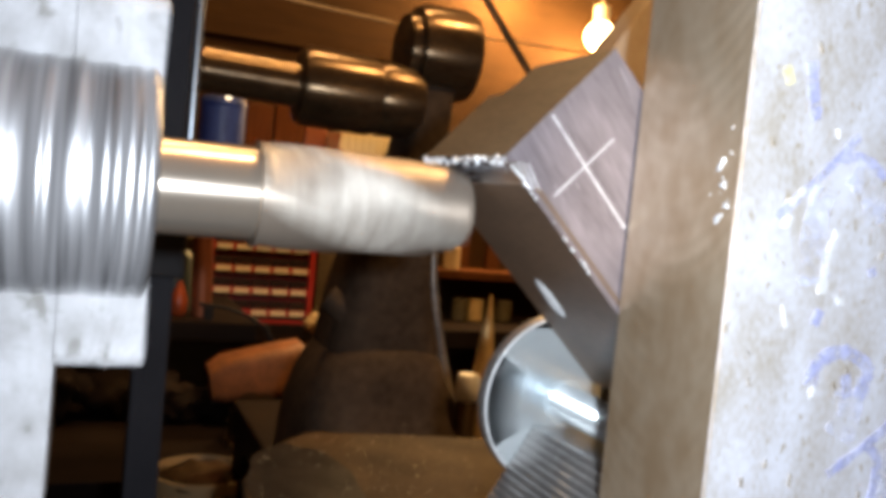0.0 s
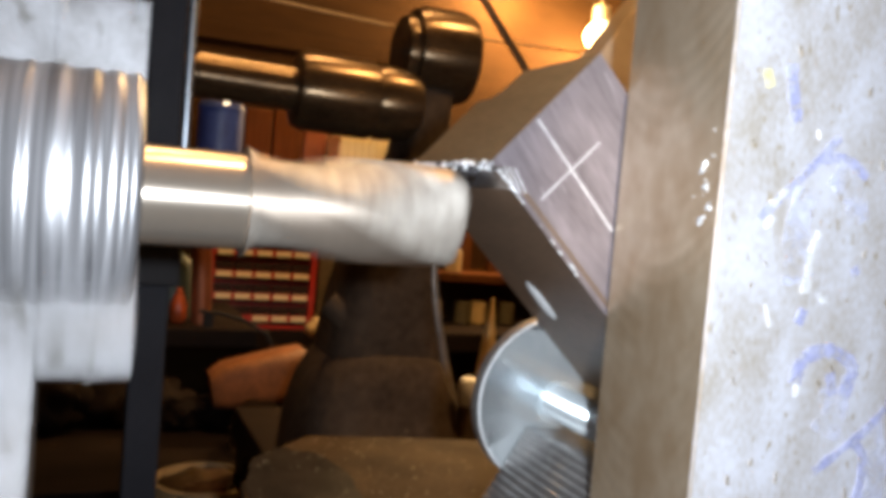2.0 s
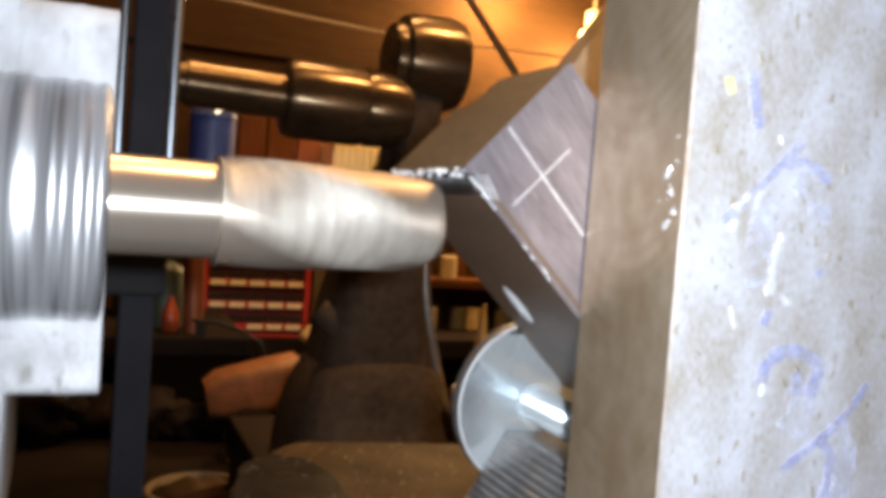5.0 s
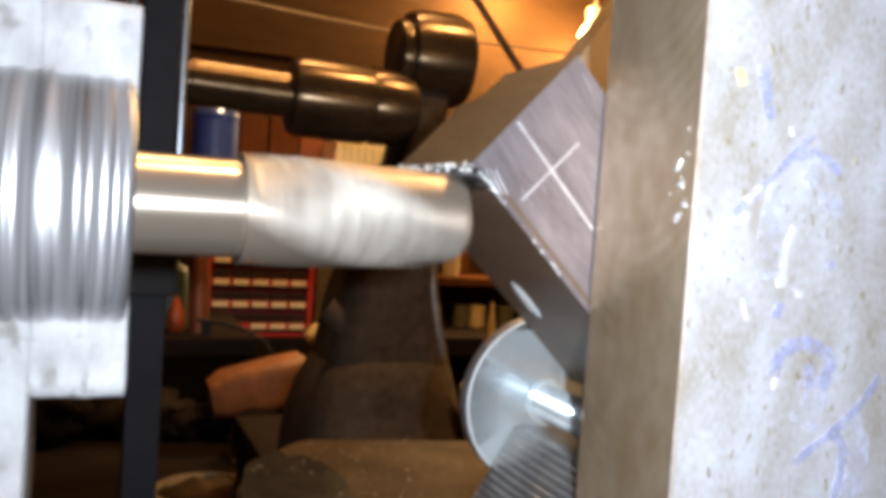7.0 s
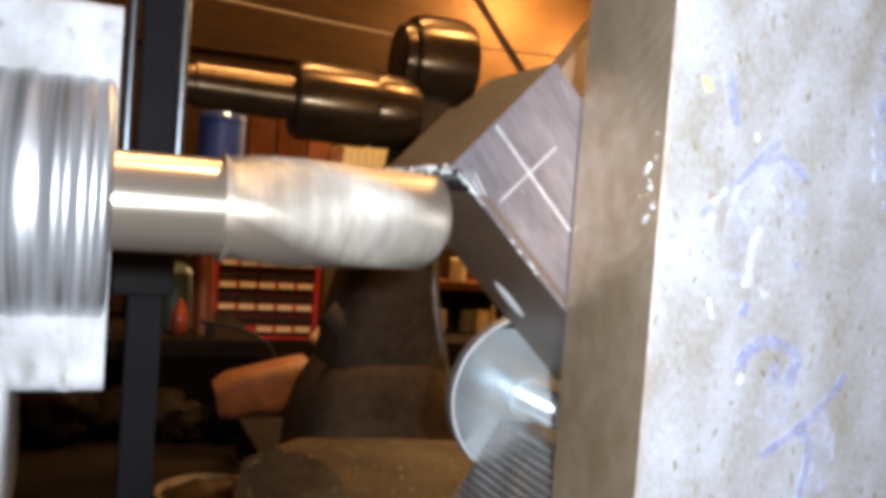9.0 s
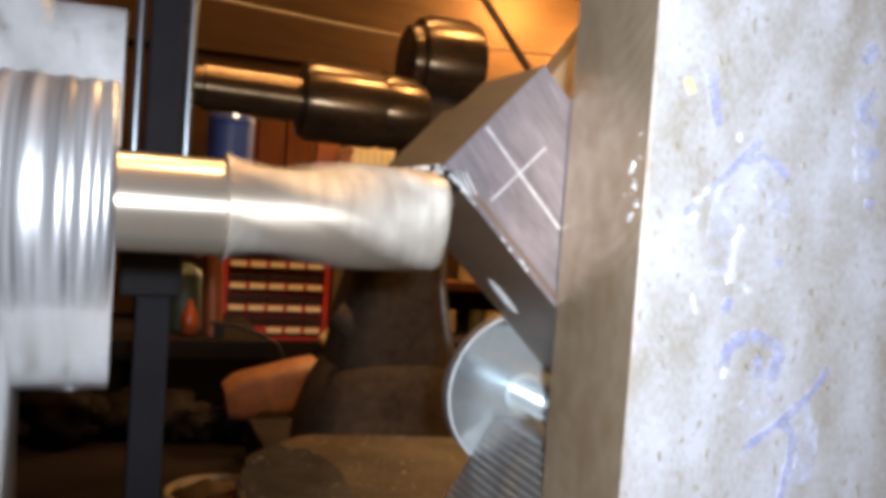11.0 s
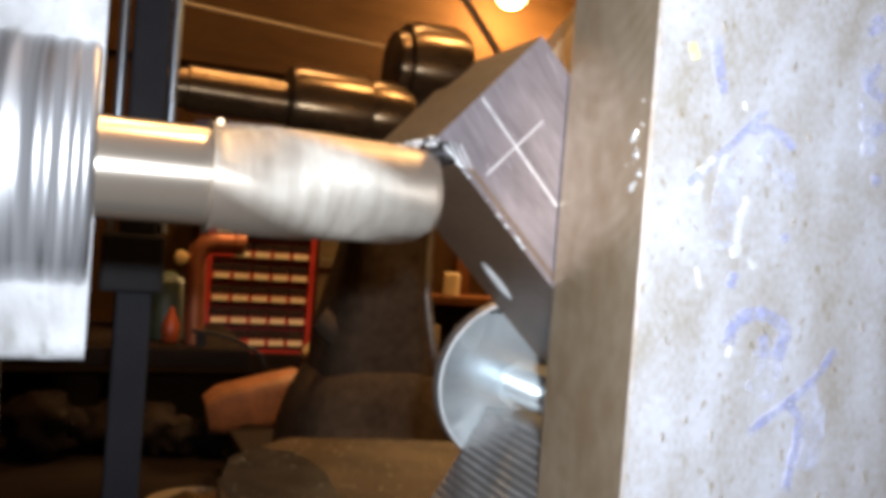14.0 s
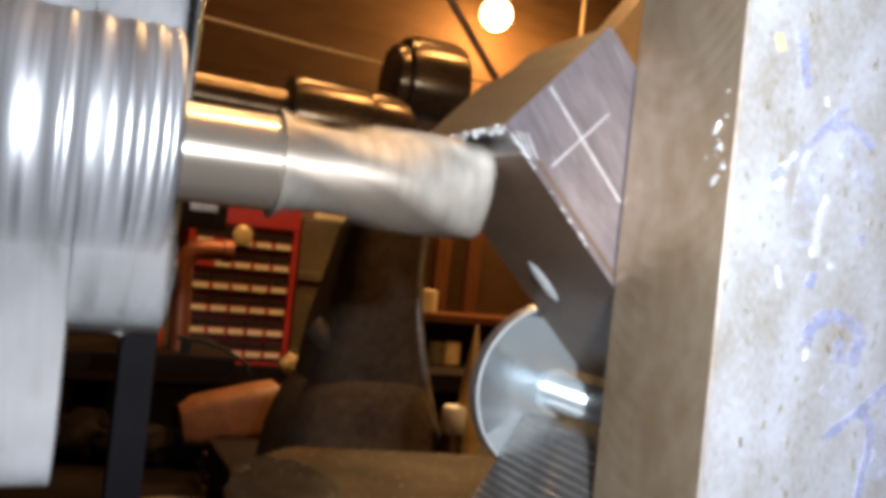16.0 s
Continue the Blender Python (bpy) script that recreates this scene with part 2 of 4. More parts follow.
def machined_arcs(m):
    """Curved cutter marks across the plate's edge, in its own metres."""
    nt = m.node_tree
    co, sep = nt.nodes.new("ShaderNodeTexCoord"), nt.nodes.new("ShaderNodeSeparateXYZ")
    nt.links.new(co.outputs["Object"], sep.inputs[0])

    def maths(op, a, b):
        n = nt.nodes.new("ShaderNodeMath")
        n.operation = op
        for i, v in enumerate((a, b)):
            if isinstance(v, (int, float)):
                n.inputs[i].default_value = v
            else:
                nt.links.new(v, n.inputs[i])
        return n.outputs[0]
    y = maths("ADD", sep.outputs[1], 0.019)
    bow = maths("MULTIPLY", maths("MULTIPLY", y, y), -26.0)
    wave = maths("SINE", maths("MULTIPLY", maths("ADD", sep.outputs[2], bow), 1250.0), 0)
    slow = maths("SINE", maths("MULTIPLY", maths("ADD", sep.outputs[2], bow), 190.0), 0)
    both = maths("ADD", maths("MULTIPLY", wave, 0.5), slow)
    bp = nt.nodes.new("ShaderNodeBump")
    bp.inputs["Strength"].default_value, bp.inputs["Distance"].default_value = 0.5, 0.0001
    nt.links.new(both, bp.inputs["Height"])
    b = nt.nodes["Principled BSDF"]
    old = b.inputs["Normal"].links[0].from_socket
    nt.links.new(old, bp.inputs["Normal"])
    nt.links.new(bp.outputs[0], b.inputs["Normal"])


machined_arcs(M["plate_side"])


# ---- mesh helpers ----
def empty(name, m=None, label="", category="", group="", kind=""):
    ob = new(name)
    ob.matrix_basis = m or Matrix()
    return tagged(ob, label, category, group, kind)


def part(name, bm, material, parent=None, label="", smooth=0, bevel=0.0, seg=2):
    """One mesh object; more than one material goes by face index."""
    if bevel:
        bmesh.ops.bevel(bm, geom=bm.edges[:], offset=bevel, segments=seg, affect="EDGES", profile=0.6, clamp_overlap=True)
    bmesh.ops.recalc_face_normals(bm, faces=bm.faces[:])
    data = bpy.data.meshes.new(name)
    bm.to_mesh(data)
    bm.free()
    for mt in material if isinstance(material, (list, tuple)) else [material]:
        data.materials.append(mt)
    if smooth:
        data.polygons.foreach_set("use_smooth", [True] * len(data.polygons))
        data.set_sharp_from_angle(angle=radians(smooth))
    ob = new(name, data)
    ob.parent = parent
    return tagged(ob, label)


def box(x0, x1, y0, y1, z0, z1):
    bm = bmesh.new()
    bmesh.ops.create_cube(bm, size=1.0, matrix=Matrix.Translation(((x0 + x1) / 2, (y0 + y1) / 2, (z0 + z1) / 2)) @ Matrix.Diagonal((x1 - x0, y1 - y0, z1 - z0, 1)))
    return bm


def prism(points, y0, y1):
    """A polygon of (x, z) drawn out along y."""
    bm = bmesh.new()
    a = [bm.verts.new((x, y0, z)) for x, z in points]
    b = [bm.verts.new((x, y1, z)) for x, z in points]
    n = len(points)
    bm.faces.new(a), bm.faces.new(b[::-1])
    for i in range(n):
        bm.faces.new((a[i], a[(i + 1) % n], b[(i + 1) % n], b[i]))
    return bm


def lathe(profile, turn=Matrix(), seg=48, bm=None):
    """A profile of (along, radius) spun about the local x axis; ends closed."""
    bm = bm or bmesh.new()
    rings = []
    for a, r in profile:
        rings.append([bm.verts.new(turn @ Vector((a, r * math.cos(2 * math.pi * k / seg), r * math.sin(2 * math.pi * k / seg)))) for k in range(seg)])
    for p, q in zip(rings, rings[1:]):
        for k in range(seg):
            bm.faces.new((p[k], p[(k + 1) % seg], q[(k + 1) % seg], q[k]))
    bm.faces.new(rings[0][::-1]), bm.faces.new(rings[-1])
    return bm


UP = Matrix.Rotation(radians(-90), 4, "Y")      # local x to world z
AWAY = Matrix.Rotation(radians(90), 4, "Z")     # local x to world y


def tube(path, radius, seg=12, bm=None):
    """A round tube along points, ends closed; radius may be a list."""
    bm = bm or bmesh.new()
    pts = [Vector(p) for p in path]
    rad = radius if isinstance(radius, (list, tuple)) else [radius] * len(pts)
    rings, ref = [], None
    for i, p in enumerate(pts):
        d = (pts[min(i + 1, len(pts) - 1)] - pts[max(i - 1, 0)]).normalized()
        ref = ref or (Vector((0, 0, 1)) if abs(d.z) < 0.9 else Vector((1, 0, 0)))
        u = d.cross(ref).normalized()
        v = u.cross(d)
        ref = v
        rings.append([bm.verts.new(p + rad[i] * (math.cos(2 * math.pi * k / seg) * u + math.sin(2 * math.pi * k / seg) * v)) for k in range(seg)])
    for p, q in zip(rings, rings[1:]):
        for k in range(seg):
            bm.faces.new((p[k], p[(k + 1) % seg], q[(k + 1) % seg], q[k]))
    bm.faces.new(rings[0][::-1]), bm.faces.new(rings[-1])
    return bm


def loft(sections, seg=28):
    """Rounded sections (z, x0, x1, y0, y1) joined upward."""
    bm = bmesh.new()
    rings = []
    for z, x0, x1, y0, y1 in sections:
        cx, cy, rx, ry = (x0 + x1) / 2, (y0 + y1) / 2, (x1 - x0) / 2, (y1 - y0) / 2
        ring = []
        for k in range(seg):
            c, s = math.cos(2 * math.pi * k / seg), math.sin(2 * math.pi * k / seg)
            ring.append(bm.verts.new((cx + rx * math.copysign(abs(c) ** 0.5, c), cy + ry * math.copysign(abs(s) ** 0.5, s), z)))
        rings.append(ring)
    for p, q in zip(rings, rings[1:]):
        for k in range(seg):
            bm.faces.new((p[k], p[(k + 1) % seg], q[(k + 1) % seg], q[k]))
    bm.faces.new(rings[0][::-1]), bm.faces.new(rings[-1])
    return bm


def lump(size, seed, rough=0.25, detail=3):
    """An uneven rounded lump about the origin."""
    bm = bmesh.new()
    bmesh.ops.create_icosphere(bm, subdivisions=detail, radius=1.0)
    for v in bm.verts:
        d = v.co.normalized()
        v.co = d * (1 + rough * noise.noise(d * 2.2 + Vector((seed, seed * 1.7, 0))))
        v.co = Vector((v.co.x * size[0], v.co.y * size[1], v.co.z * size[2]))
    return bm


# ---- the room ----
def room():
    def wall(name, *b, mat="wood"):
        return tagged(part(name, box(*b), M[mat]), name.replace("_", " ") + " of brown boards", "wall", kind="structure")
    tagged(part("floor", box(-2.6, 3.6, -2.0, 4.3, -0.1, 0.0), M["concrete"]), "bare grey concrete workshop floor", "floor", kind="structure")
    tagged(part("ceiling", box(-2.6, 3.6, -2.0, 4.3, 2.4, 2.5), M["board"]), "brown boarded workshop ceiling", "ceiling", kind="structure")
    back = tagged(part("wall_north", box(-2.6, 3.6, 4.2, 4.3, 0.0, 2.4), M["wood"]), "plywood sheet wall lit by warm bulbs", "wall", kind="structure")
    for x0, x1 in ((-2.59, -0.162), (-0.158, 2.278), (2.282, 3.59)):
        part("panel", box(x0, x1, 4.184, 4.198, 0.02, 2.39), M["wood"], back, bevel=0.003, seg=1)
    wall("wall_south", -2.6, 3.6, -2.1, -2.0, 0.0, 2.4)
    wall("wall_west", -2.7, -2.6, -2.0, 4.2, 0.0, 2.4)
    wall("wall_east", 3.6, 3.7, -2.0, 4.2, 0.0, 2.4)


room()


# ---- the lathe ----
AXIS_Y, AXIS_Z = 0.0390, 1.0841


def chuck():
    """Grooved chuck with two tall jaws; local x is the spindle, its origin at the jaws' front."""
    ob = empty("lathe_chuck", pose(-0.0840, AXIS_Y, AXIS_Z), "bright worn steel lathe chuck with stepped jaws, spinning", "lathe chuck")
    prof = [(-0.14, 0.05), (-0.14, 0.083), (-0.135, 0.086)]
    for x in (-0.102, -0.094, -0.086, -0.078, -0.071):
        prof += [(x, 0.086), (x + 0.0007, 0.0845), (x + 0.0022, 0.0845), (x + 0.0029, 0.086)]
    prof += [(-0.0645, 0.086), (-0.0605, 0.0825), (-0.0595, 0.03), (-0.0595, 0.012)]
    part("body", lathe(prof, seg=96), M["body"], ob, "grooved round chuck body", smooth=30)
    # the grooved nose between the jaws
    prof = [(-0.0594, 0.0300)]
    for x, wide in ((-0.050, 2.0), (-0.042, 1.2), (-0.0335, 2.2), (-0.0255, 1.0), (-0.0180, 1.5), (-0.0112, 1.0), (-0.0058, 0.9)):
        prof += [(x, 0.0300), (x + 0.0009 * wide, 0.0296), (x + 0.0024 * wide, 0.0296), (x + 0.0033 * wide, 0.0300)]
    prof += [(-0.0014, 0.0300), (-0.0004, 0.0288), (-0.0004, 0.0129)]
    part("nose", lathe(prof, seg=96), M["nose"], ob, "grooved steel nose", smooth=75)
    for k in range(2):
        # tall jaw with a rounded outer face and a low step behind it
        bm = bmesh.new()
        for x0, x1, r0, r1, half in ((-0.0205, 0.0, 0.0140, 0.0472, 17.0), (-0.0593, -0.0204, 0.0140, 0.0820, 13.0)):
            ring = []
            for x in (x0, x1):
                arc = [(r1, -half + 2 * half * i / 10) for i in range(11)] + [(r0, half * 1.9 - 3.8 * half * i / 6) for i in range(7)]
                ring.append([bm.verts.new((x, r * math.sin(radians(a)), r * math.cos(radians(a)))) for r, a in arc])
            n = len(ring[0])
            bm.faces.new(ring[0]), bm.faces.new(ring[1][::-1])
            for i in range(n):
                bm.faces.new((ring[0][i], ring[0][(i + 1) % n], ring[1][(i + 1) % n], ring[1][i]))
        bm.transform(Matrix.Rotation(radians(180 * k), 4, "X"))
        jaw = part("jaw", bm, M["jaw"], ob, "pale scuffed steel jaw", smooth=25)
        b2 = lathe([(-0.0110, 0.0020), (-0.0110, 0.0042), (-0.0108, 0.0042), (-0.0108, 0.0020)], seg=20)
        b2.transform(Matrix.Rotation(radians(180 * k), 4, "X") @ Matrix.Translation((-0.0085, 0, 0.0365 + 0.0216)) @ UP)
        part("screw_head", b2, M["chuck"], jaw, smooth=30)
    return ob


def end_mill():
    """Two-flute end mill; local x is the axis, its origin at the jaws' front."""
    ob = empty("end_mill", pose(-0.0840, AXIS_Y, AXIS_Z), "large bright steel two-flute end mill turning in the chuck", "milling cutter")
    part("shank", lathe([(-0.03, 0.0122), (-0.0295, 0.0127), (0.0255, 0.0127), (0.0262, 0.0122)], seg=64), M["shank"], ob, "polished round shank", smooth=40)
    bm = bmesh.new()
    length, seg, rings = 0.0602, 72, []
    n = 46
    for i in range(n + 1):
        s = i / n
        x = 0.0262 + s * length
        grow = min(1.0, s / 0.05)          # flutes run out towards the shank
        turn = 2 * math.pi * s * length / 0.158
        ring = []
        for k in range(seg):
            a = 2 * math.pi * k / seg
            q = ((a / math.pi) % 1.0)       # place round each of the two teeth
            r = 0.0147
            if q < 0.60:
                r -= grow * 0.0034 * math.sin(math.pi * q / 0.60) ** 0.6 + 0.0003 * noise.noise(Vector((x * 900, a * 9, 0)))
            elif q > 0.86:
                r -= 0.0
            else:
                r -= 0.0006
            if s > 0.985:
                r -= 0.0007
            ring.append(bm.verts.new((x, r * math.cos(a + turn), r * math.sin(a + turn))))
        rings.append(ring)
    for p, q in zip(rings, rings[1:]):
        for k in range(seg):
            bm.faces.new((p[k], p[(k + 1) % seg], q[(k + 1) % seg], q[k])).material_index = 1 if (2 * k / seg) % 1.0 < 0.59 else 0
    tip = bm.verts.new((0.0262 + length - 0.0012, 0, 0))
    for k in range(seg):
        bm.faces.new((rings[-1][k], rings[-1][(k + 1) % seg], tip))
    bm.faces.new(rings[0][::-1])
    part("cutter", bm, [M["flute"], M["gash"]], ob, "fluted cutting end", smooth=35)
    return ob


CHUCK, MILL = chuck(), end_mill()


# ---- the work: block, plate, clamp, all on the slide ----
def workpiece():
    ob = empty("steel_block", pose(0, 0, 0), "square dark steel block set cornerwise, scribed with a cross", "steel block")
    A, B = Vector((0.0, 1.1)), Vector((0.0295, 1.132))
    down = Vector((0.0346, -0.0346)).normalized()
    C, E = B + down * 0.101, A + down * 0.101
    pts = [(A.x, A.y), (B.x, B.y), (C.x, C.y), (E.x, E.y), (0.0066, 1.0934), (0.0066, 1.0989), (0.0011, 1.0989)]
    bm = prism(pts[::-1], 0.0, 0.058)
    far = [v for v in bm.verts if v.co.y > 0.05 and (v.co.x - B.x) ** 2 + (v.co.z - B.y) ** 2 < 1e-6]
    bmesh.ops.bevel(bm, geom=far, offset=0.013, segments=3, affect="VERTICES")
    bmesh.ops.recalc_face_normals(bm, faces=bm.faces[:])
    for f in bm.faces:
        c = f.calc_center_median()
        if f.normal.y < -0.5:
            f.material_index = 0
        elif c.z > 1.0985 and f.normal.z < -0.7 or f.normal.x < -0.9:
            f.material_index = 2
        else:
            # upward faces take the lit colour, downward faces the shaded one
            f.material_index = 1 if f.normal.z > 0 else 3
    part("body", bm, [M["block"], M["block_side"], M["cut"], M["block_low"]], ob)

    def strip(name, p, q, w, mat, y=-0.0001, label=""):
        p, q = Vector(p), Vector(q)
        n = (q - p).normalized()
        n = Vector((-n.y, n.x)) * w / 2
        return part(name, prism([tuple(p + n), tuple(p - n), tuple(q - n), tuple(q + n)], y, 0.00005), M[mat], ob, label)
    strip("scribed_line", (0.0125, 1.1122), (0.0385, 1.0845), 0.0008, "scribe", label="long scribed layout line")
    strip("scribed_line", (0.0155, 1.0913), (0.0318, 1.1081), 0.0006, "scribe", y=-0.00016, label="short scribed layout line")
    # bright burr along the freshly milled edge
    rnd = random.Random(4)
    for i in range(34):
        s = rnd.random() ** 2.0 * 0.042
        c = A + down * (s + 0.003)
        r = rnd.uniform(0.00015, 0.00042)
        bm = lump((r * rnd.uniform(1, 3), r, r), i, 0.4, 1)
        bm.transform(Matrix.Translation((c.x + rnd.uniform(0, 0.0008), -0.0001, c.y)) @ Matrix.Rotation(radians(45), 4, "Y"))
        part("burr", bm, M["chip"], ob)
    for i in range(60):
        r = rnd.uniform(0.00025, 0.0008)
        bm = lump((r, r * 1.4, r), i + 50, 0.4, 1)
        bm.transform(Matrix.Translation((rnd.uniform(-0.0004, 0.001), rnd.uniform(0, 0.057), 1.0993 + rnd.uniform(-0.0012, 0.0008))))
        part("burr", bm, M["chip"], ob)
    for s in (0.004, 0.0065, 0.009):
        strip("scratch", A + Vector((0.0015 + s * 0.6, -0.001)), A + Vector((0.0015 + s * 0.6 + 0.004, -0.0075)), 0.0005, "scribe")
    # worn dark band along the lower front edge, scuffs at the foot
    inward = (B - A).normalized()
    strip("worn_edge", A + down * 0.012 + inward * 0.0022, A + down * 0.074 + inward * 0.0022, 0.0013, "block_low", y=-0.00006, label="dark worn band along the edge")
    for i in range(16):
        r = rnd.uniform(0.0005, 0.0013)
        bm = lump((r * rnd.uniform(1, 2.2), r * 1.5, 0.00008), i + 200, 0.5, 1)
        c = A + down * rnd.gauss(0.084, 0.005)
        bm.transform(Matrix.Translation((c.x, rnd.uniform(0.004, 0.022), c.y)) @ Matrix.Rotation(radians(45), 4, "Y"))
        part("scuff_glint", bm, M["scribe"], ob)
    # cross-drilled hole on the lower face
    bm = lathe([(0.0, 0.0042), (0.0005, 0.0036), (0.0010, 0.0022), (0.0012, 0.0004)], seg=28)
    c = A + down * 0.0570
    m = Matrix.Translation((c.x, 0.0395, c.y)) @ Vector((1, 0, 0)).rotation_difference(Vector((-0.7071, 0, -0.7071))).to_matrix().to_4x4() @ Matrix.Diagonal((1, 0.86, 2.0, 1))
    bm.transform(m)
    part("plug", bm, M["chip"], ob, "bright round plug in the lower face", smooth=50)
    return ob


def angle_plate():
    ob = empty("angle_plate", pose(0, 0, 0), "thick cast fixture plate with scuffed pale face and blue marker scribbles", "fixture plate")
    bm = box(0.039, 0.30, -0.0422, -0.0004, 0.955, 1.29)
    bmesh.ops.bevel(bm, geom=bm.edges[:], offset=0.0005, segments=2, affect="EDGES")
    bmesh.ops.recalc_face_normals(bm, faces=bm.faces[:])
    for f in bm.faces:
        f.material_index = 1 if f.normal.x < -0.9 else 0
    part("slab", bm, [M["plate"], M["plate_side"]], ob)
    part("rear_web", prism([(0.0560, 1.1290), (0.12, 1.1290), (0.12, 1.1893), (0.10, 1.1893)], 0.063, 0.078), M["plate_side"], ob, "brown rear web", bevel=0.0008)

    depth = [0.0424]

    def stroke(points, w, mat="ink", label=""):
        depth[0] += 0.000012
        bm = bmesh.new()
        pts = [Vector(p) - Vector((0.0012, 0)) for p in points]
        fine = []
        for i in range(len(pts) - 1):
            a, b = pts[max(i - 1, 0)], pts[i]
            c, d = pts[i + 1], pts[min(i + 2, len(pts) - 1)]
            for k in range(6):
                t = k / 6
                fine.append(0.5 * ((2 * b) + (c - a) * t + (2 * a - 5 * b + 4 * c - d) * t * t + (3 * b - a - 3 * c + d) * t ** 3))
        fine.append(pts[-1])
        row = []
        for i, p in enumerate(fine):
            d = (fine[min(i + 1, len(fine) - 1)] - fine[max(i - 1, 0)]).normalized()
            n = Vector((-d.y, d.x)) * w / 2 * (0.75 + (1.1 if mat == "chip" else 0.4) * noise.noise(Vector((p.x * 900, p.y * 900, w * 999))))
            row.append([bm.verts.new((q.x, y, q.y)) for y in (-depth[0], -0.0421) for q in (p + n, p - n)])
        for r, s in zip(row, row[1:]):
            bm.faces.new((r[0], r[1], s[1], s[0])), bm.faces.new((r[2], r[3], s[3], s[2]))
            bm.faces.new((r[0], r[2], s[2], s[0])), bm.faces.new((r[1], r[3], s[3], s[1]))
        part({"ink": "marker_stroke", "smear": "marker_smear", "ochre": "paint_dab", "scratch": "scratch"}.get(mat, "scuff_glint"), bm, M[mat], ob, label)
    stroke([(0.05, 1.1258), (0.0518, 1.1219)], 0.0034, "ochre", "ochre paint dab")
    for pts, w in (
            ([(0.0573, 1.1278), (0.0588, 1.1215), (0.0608, 1.1146)], 0.003),
            ([(0.052, 1.0909), (0.0639, 1.1016), (0.0749, 1.1123)], 0.002),
            ([(0.0696, 1.1064), (0.0777, 1.1073), (0.085, 1.1034)], 0.0022),
            ([(0.0686, 1.0513), (0.0703, 1.0568), (0.0775, 1.0598), (0.0854, 1.0573), (0.0872, 1.054), (0.0849, 1.048)], 0.0036),
            ([(0.0797, 1.0541), (0.0813, 1.0483)], 0.003),
            ([(0.1052, 1.0508), (0.0982, 1.0424), (0.0892, 1.0358), (0.0778, 1.0288)], 0.0022),
            ([(0.0888, 1.0364), (0.0946, 1.0309), (0.0918, 1.0125)], 0.0026),
            ([(0.0839, 1.0809), (0.0849, 1.0789)], 0.0026),
            ([(0.0676, 1.0661), (0.069, 1.0698)], 0.0026),
            ([(0.1149, 1.0993), (0.1148, 1.0962)], 0.003),
            ([(0.1115, 1.1105), (0.1159, 1.1128)], 0.003),
            ([(0.1073, 1.1374), (0.1125, 1.1412)], 0.004),
            ([(0.1124, 1.129), (0.109, 1.1224), (0.1147, 1.1201)], 0.0024)):
        stroke(pts, w * 1.35)
    for pts, w in (
            ([(0.066, 1.099), (0.064, 1.088), (0.066, 1.076)], 0.010),
            ([(0.074, 1.104), (0.080, 1.100), (0.084, 1.092)], 0.009),
            ([(0.080, 1.052), (0.083, 1.046), (0.080, 1.038)], 0.011),
            ([(0.096, 1.040), (0.100, 1.030), (0.098, 1.018)], 0.009),
            ([(0.107, 1.128), (0.111, 1.116), (0.113, 1.104)], 0.010)):
        stroke(pts, w, "smear")
    # wet glare on the face, painted as near-white streaks
    for pts, w in (
            ([(0.0714, 1.089), (0.0694, 1.0828), (0.0687, 1.0737)], 0.0022),
            ([(0.0553, 1.0941), (0.0598, 1.0984)], 0.0022),
            ([(0.0731, 1.0736), (0.076, 1.0716)], 0.0012),
            ([(0.057, 1.0706), (0.0589, 1.065)], 0.0008),
            ([(0.0676, 1.1134), (0.0685, 1.1114)], 0.0007),
            ([(0.0691, 1.0481), (0.07, 1.051)], 0.0014),
            ([(0.0562, 1.0917), (0.0551, 1.0888)], 0.0016)):
        stroke(pts, w, "chip")
    rnd = random.Random(9)
    for i in range(26):
        x, z = rnd.uniform(0.046, 0.12), rnd.uniform(1.00, 1.14)
        stroke([(x, z), (x + rnd.uniform(-0.0006, 0.0014), z - rnd.uniform(0.0006, 0.0035))], rnd.uniform(0.0002, 0.0005), "scratch")
    return ob


def droplets():
    obs = []
    rnd = random.Random(2)
    for i in range(15):
        r = rnd.uniform(0.00015, 0.0003) if i % 3 else rnd.uniform(0.0004, 0.0008)
        bm = lump((r, r * rnd.uniform(0.8, 2.4), r * rnd.uniform(0.5, 1.1)), i, 0.7, 2)
        bm.transform(Matrix.Translation((0.0389, -0.0414 + abs(rnd.gauss(0, 0.0035)), 1.0955 + rnd.gauss(0, 0.0065))) @ Matrix.Rotation(rnd.uniform(0, 3), 4, "X"))
        obs.append(tagged(part("metal_chip", bm, M["chip"], smooth=60), "tiny bright metal chip stuck on the plate", "metal chip", "chips on the plate"))
    return obs


def washer():
    ob = empty("washer", pose(0, 0, 0), "large flat zinc-plated steel washer behind the block", "washer")
    c = Matrix.Translation((0.0608, 0.0582, 1.0215)) @ AWAY
    part("disc", lathe([(0.0, 0.0063), (0.0, 0.0296), (0.0062, 0.0296), (0.0062, 0.0063)], c, 96), M["zinc"], ob, smooth=30)
    part("rim", lathe([(0.0005, 0.0302), (0.0056, 0.0304), (0.0062, 0.0299), (0.0062, 0.0296)], c, 96), M["serrated"], ob, "dull grey outer edge", smooth=30)
    part("edge", lathe([(0.0, 0.0295), (-0.0001, 0.0297), (0.0005, 0.0303), (0.0006, 0.0300)], c, 96), M["chip"], ob, "bright chamfered edge", smooth=30)
    part("bore_edge", lathe([(-0.0004, 0.0064), (-0.0004, 0.0074), (0.0002, 0.0080)], c, 48), M["zinc"], ob, "raised lip round the hole", smooth=30)
    return ob


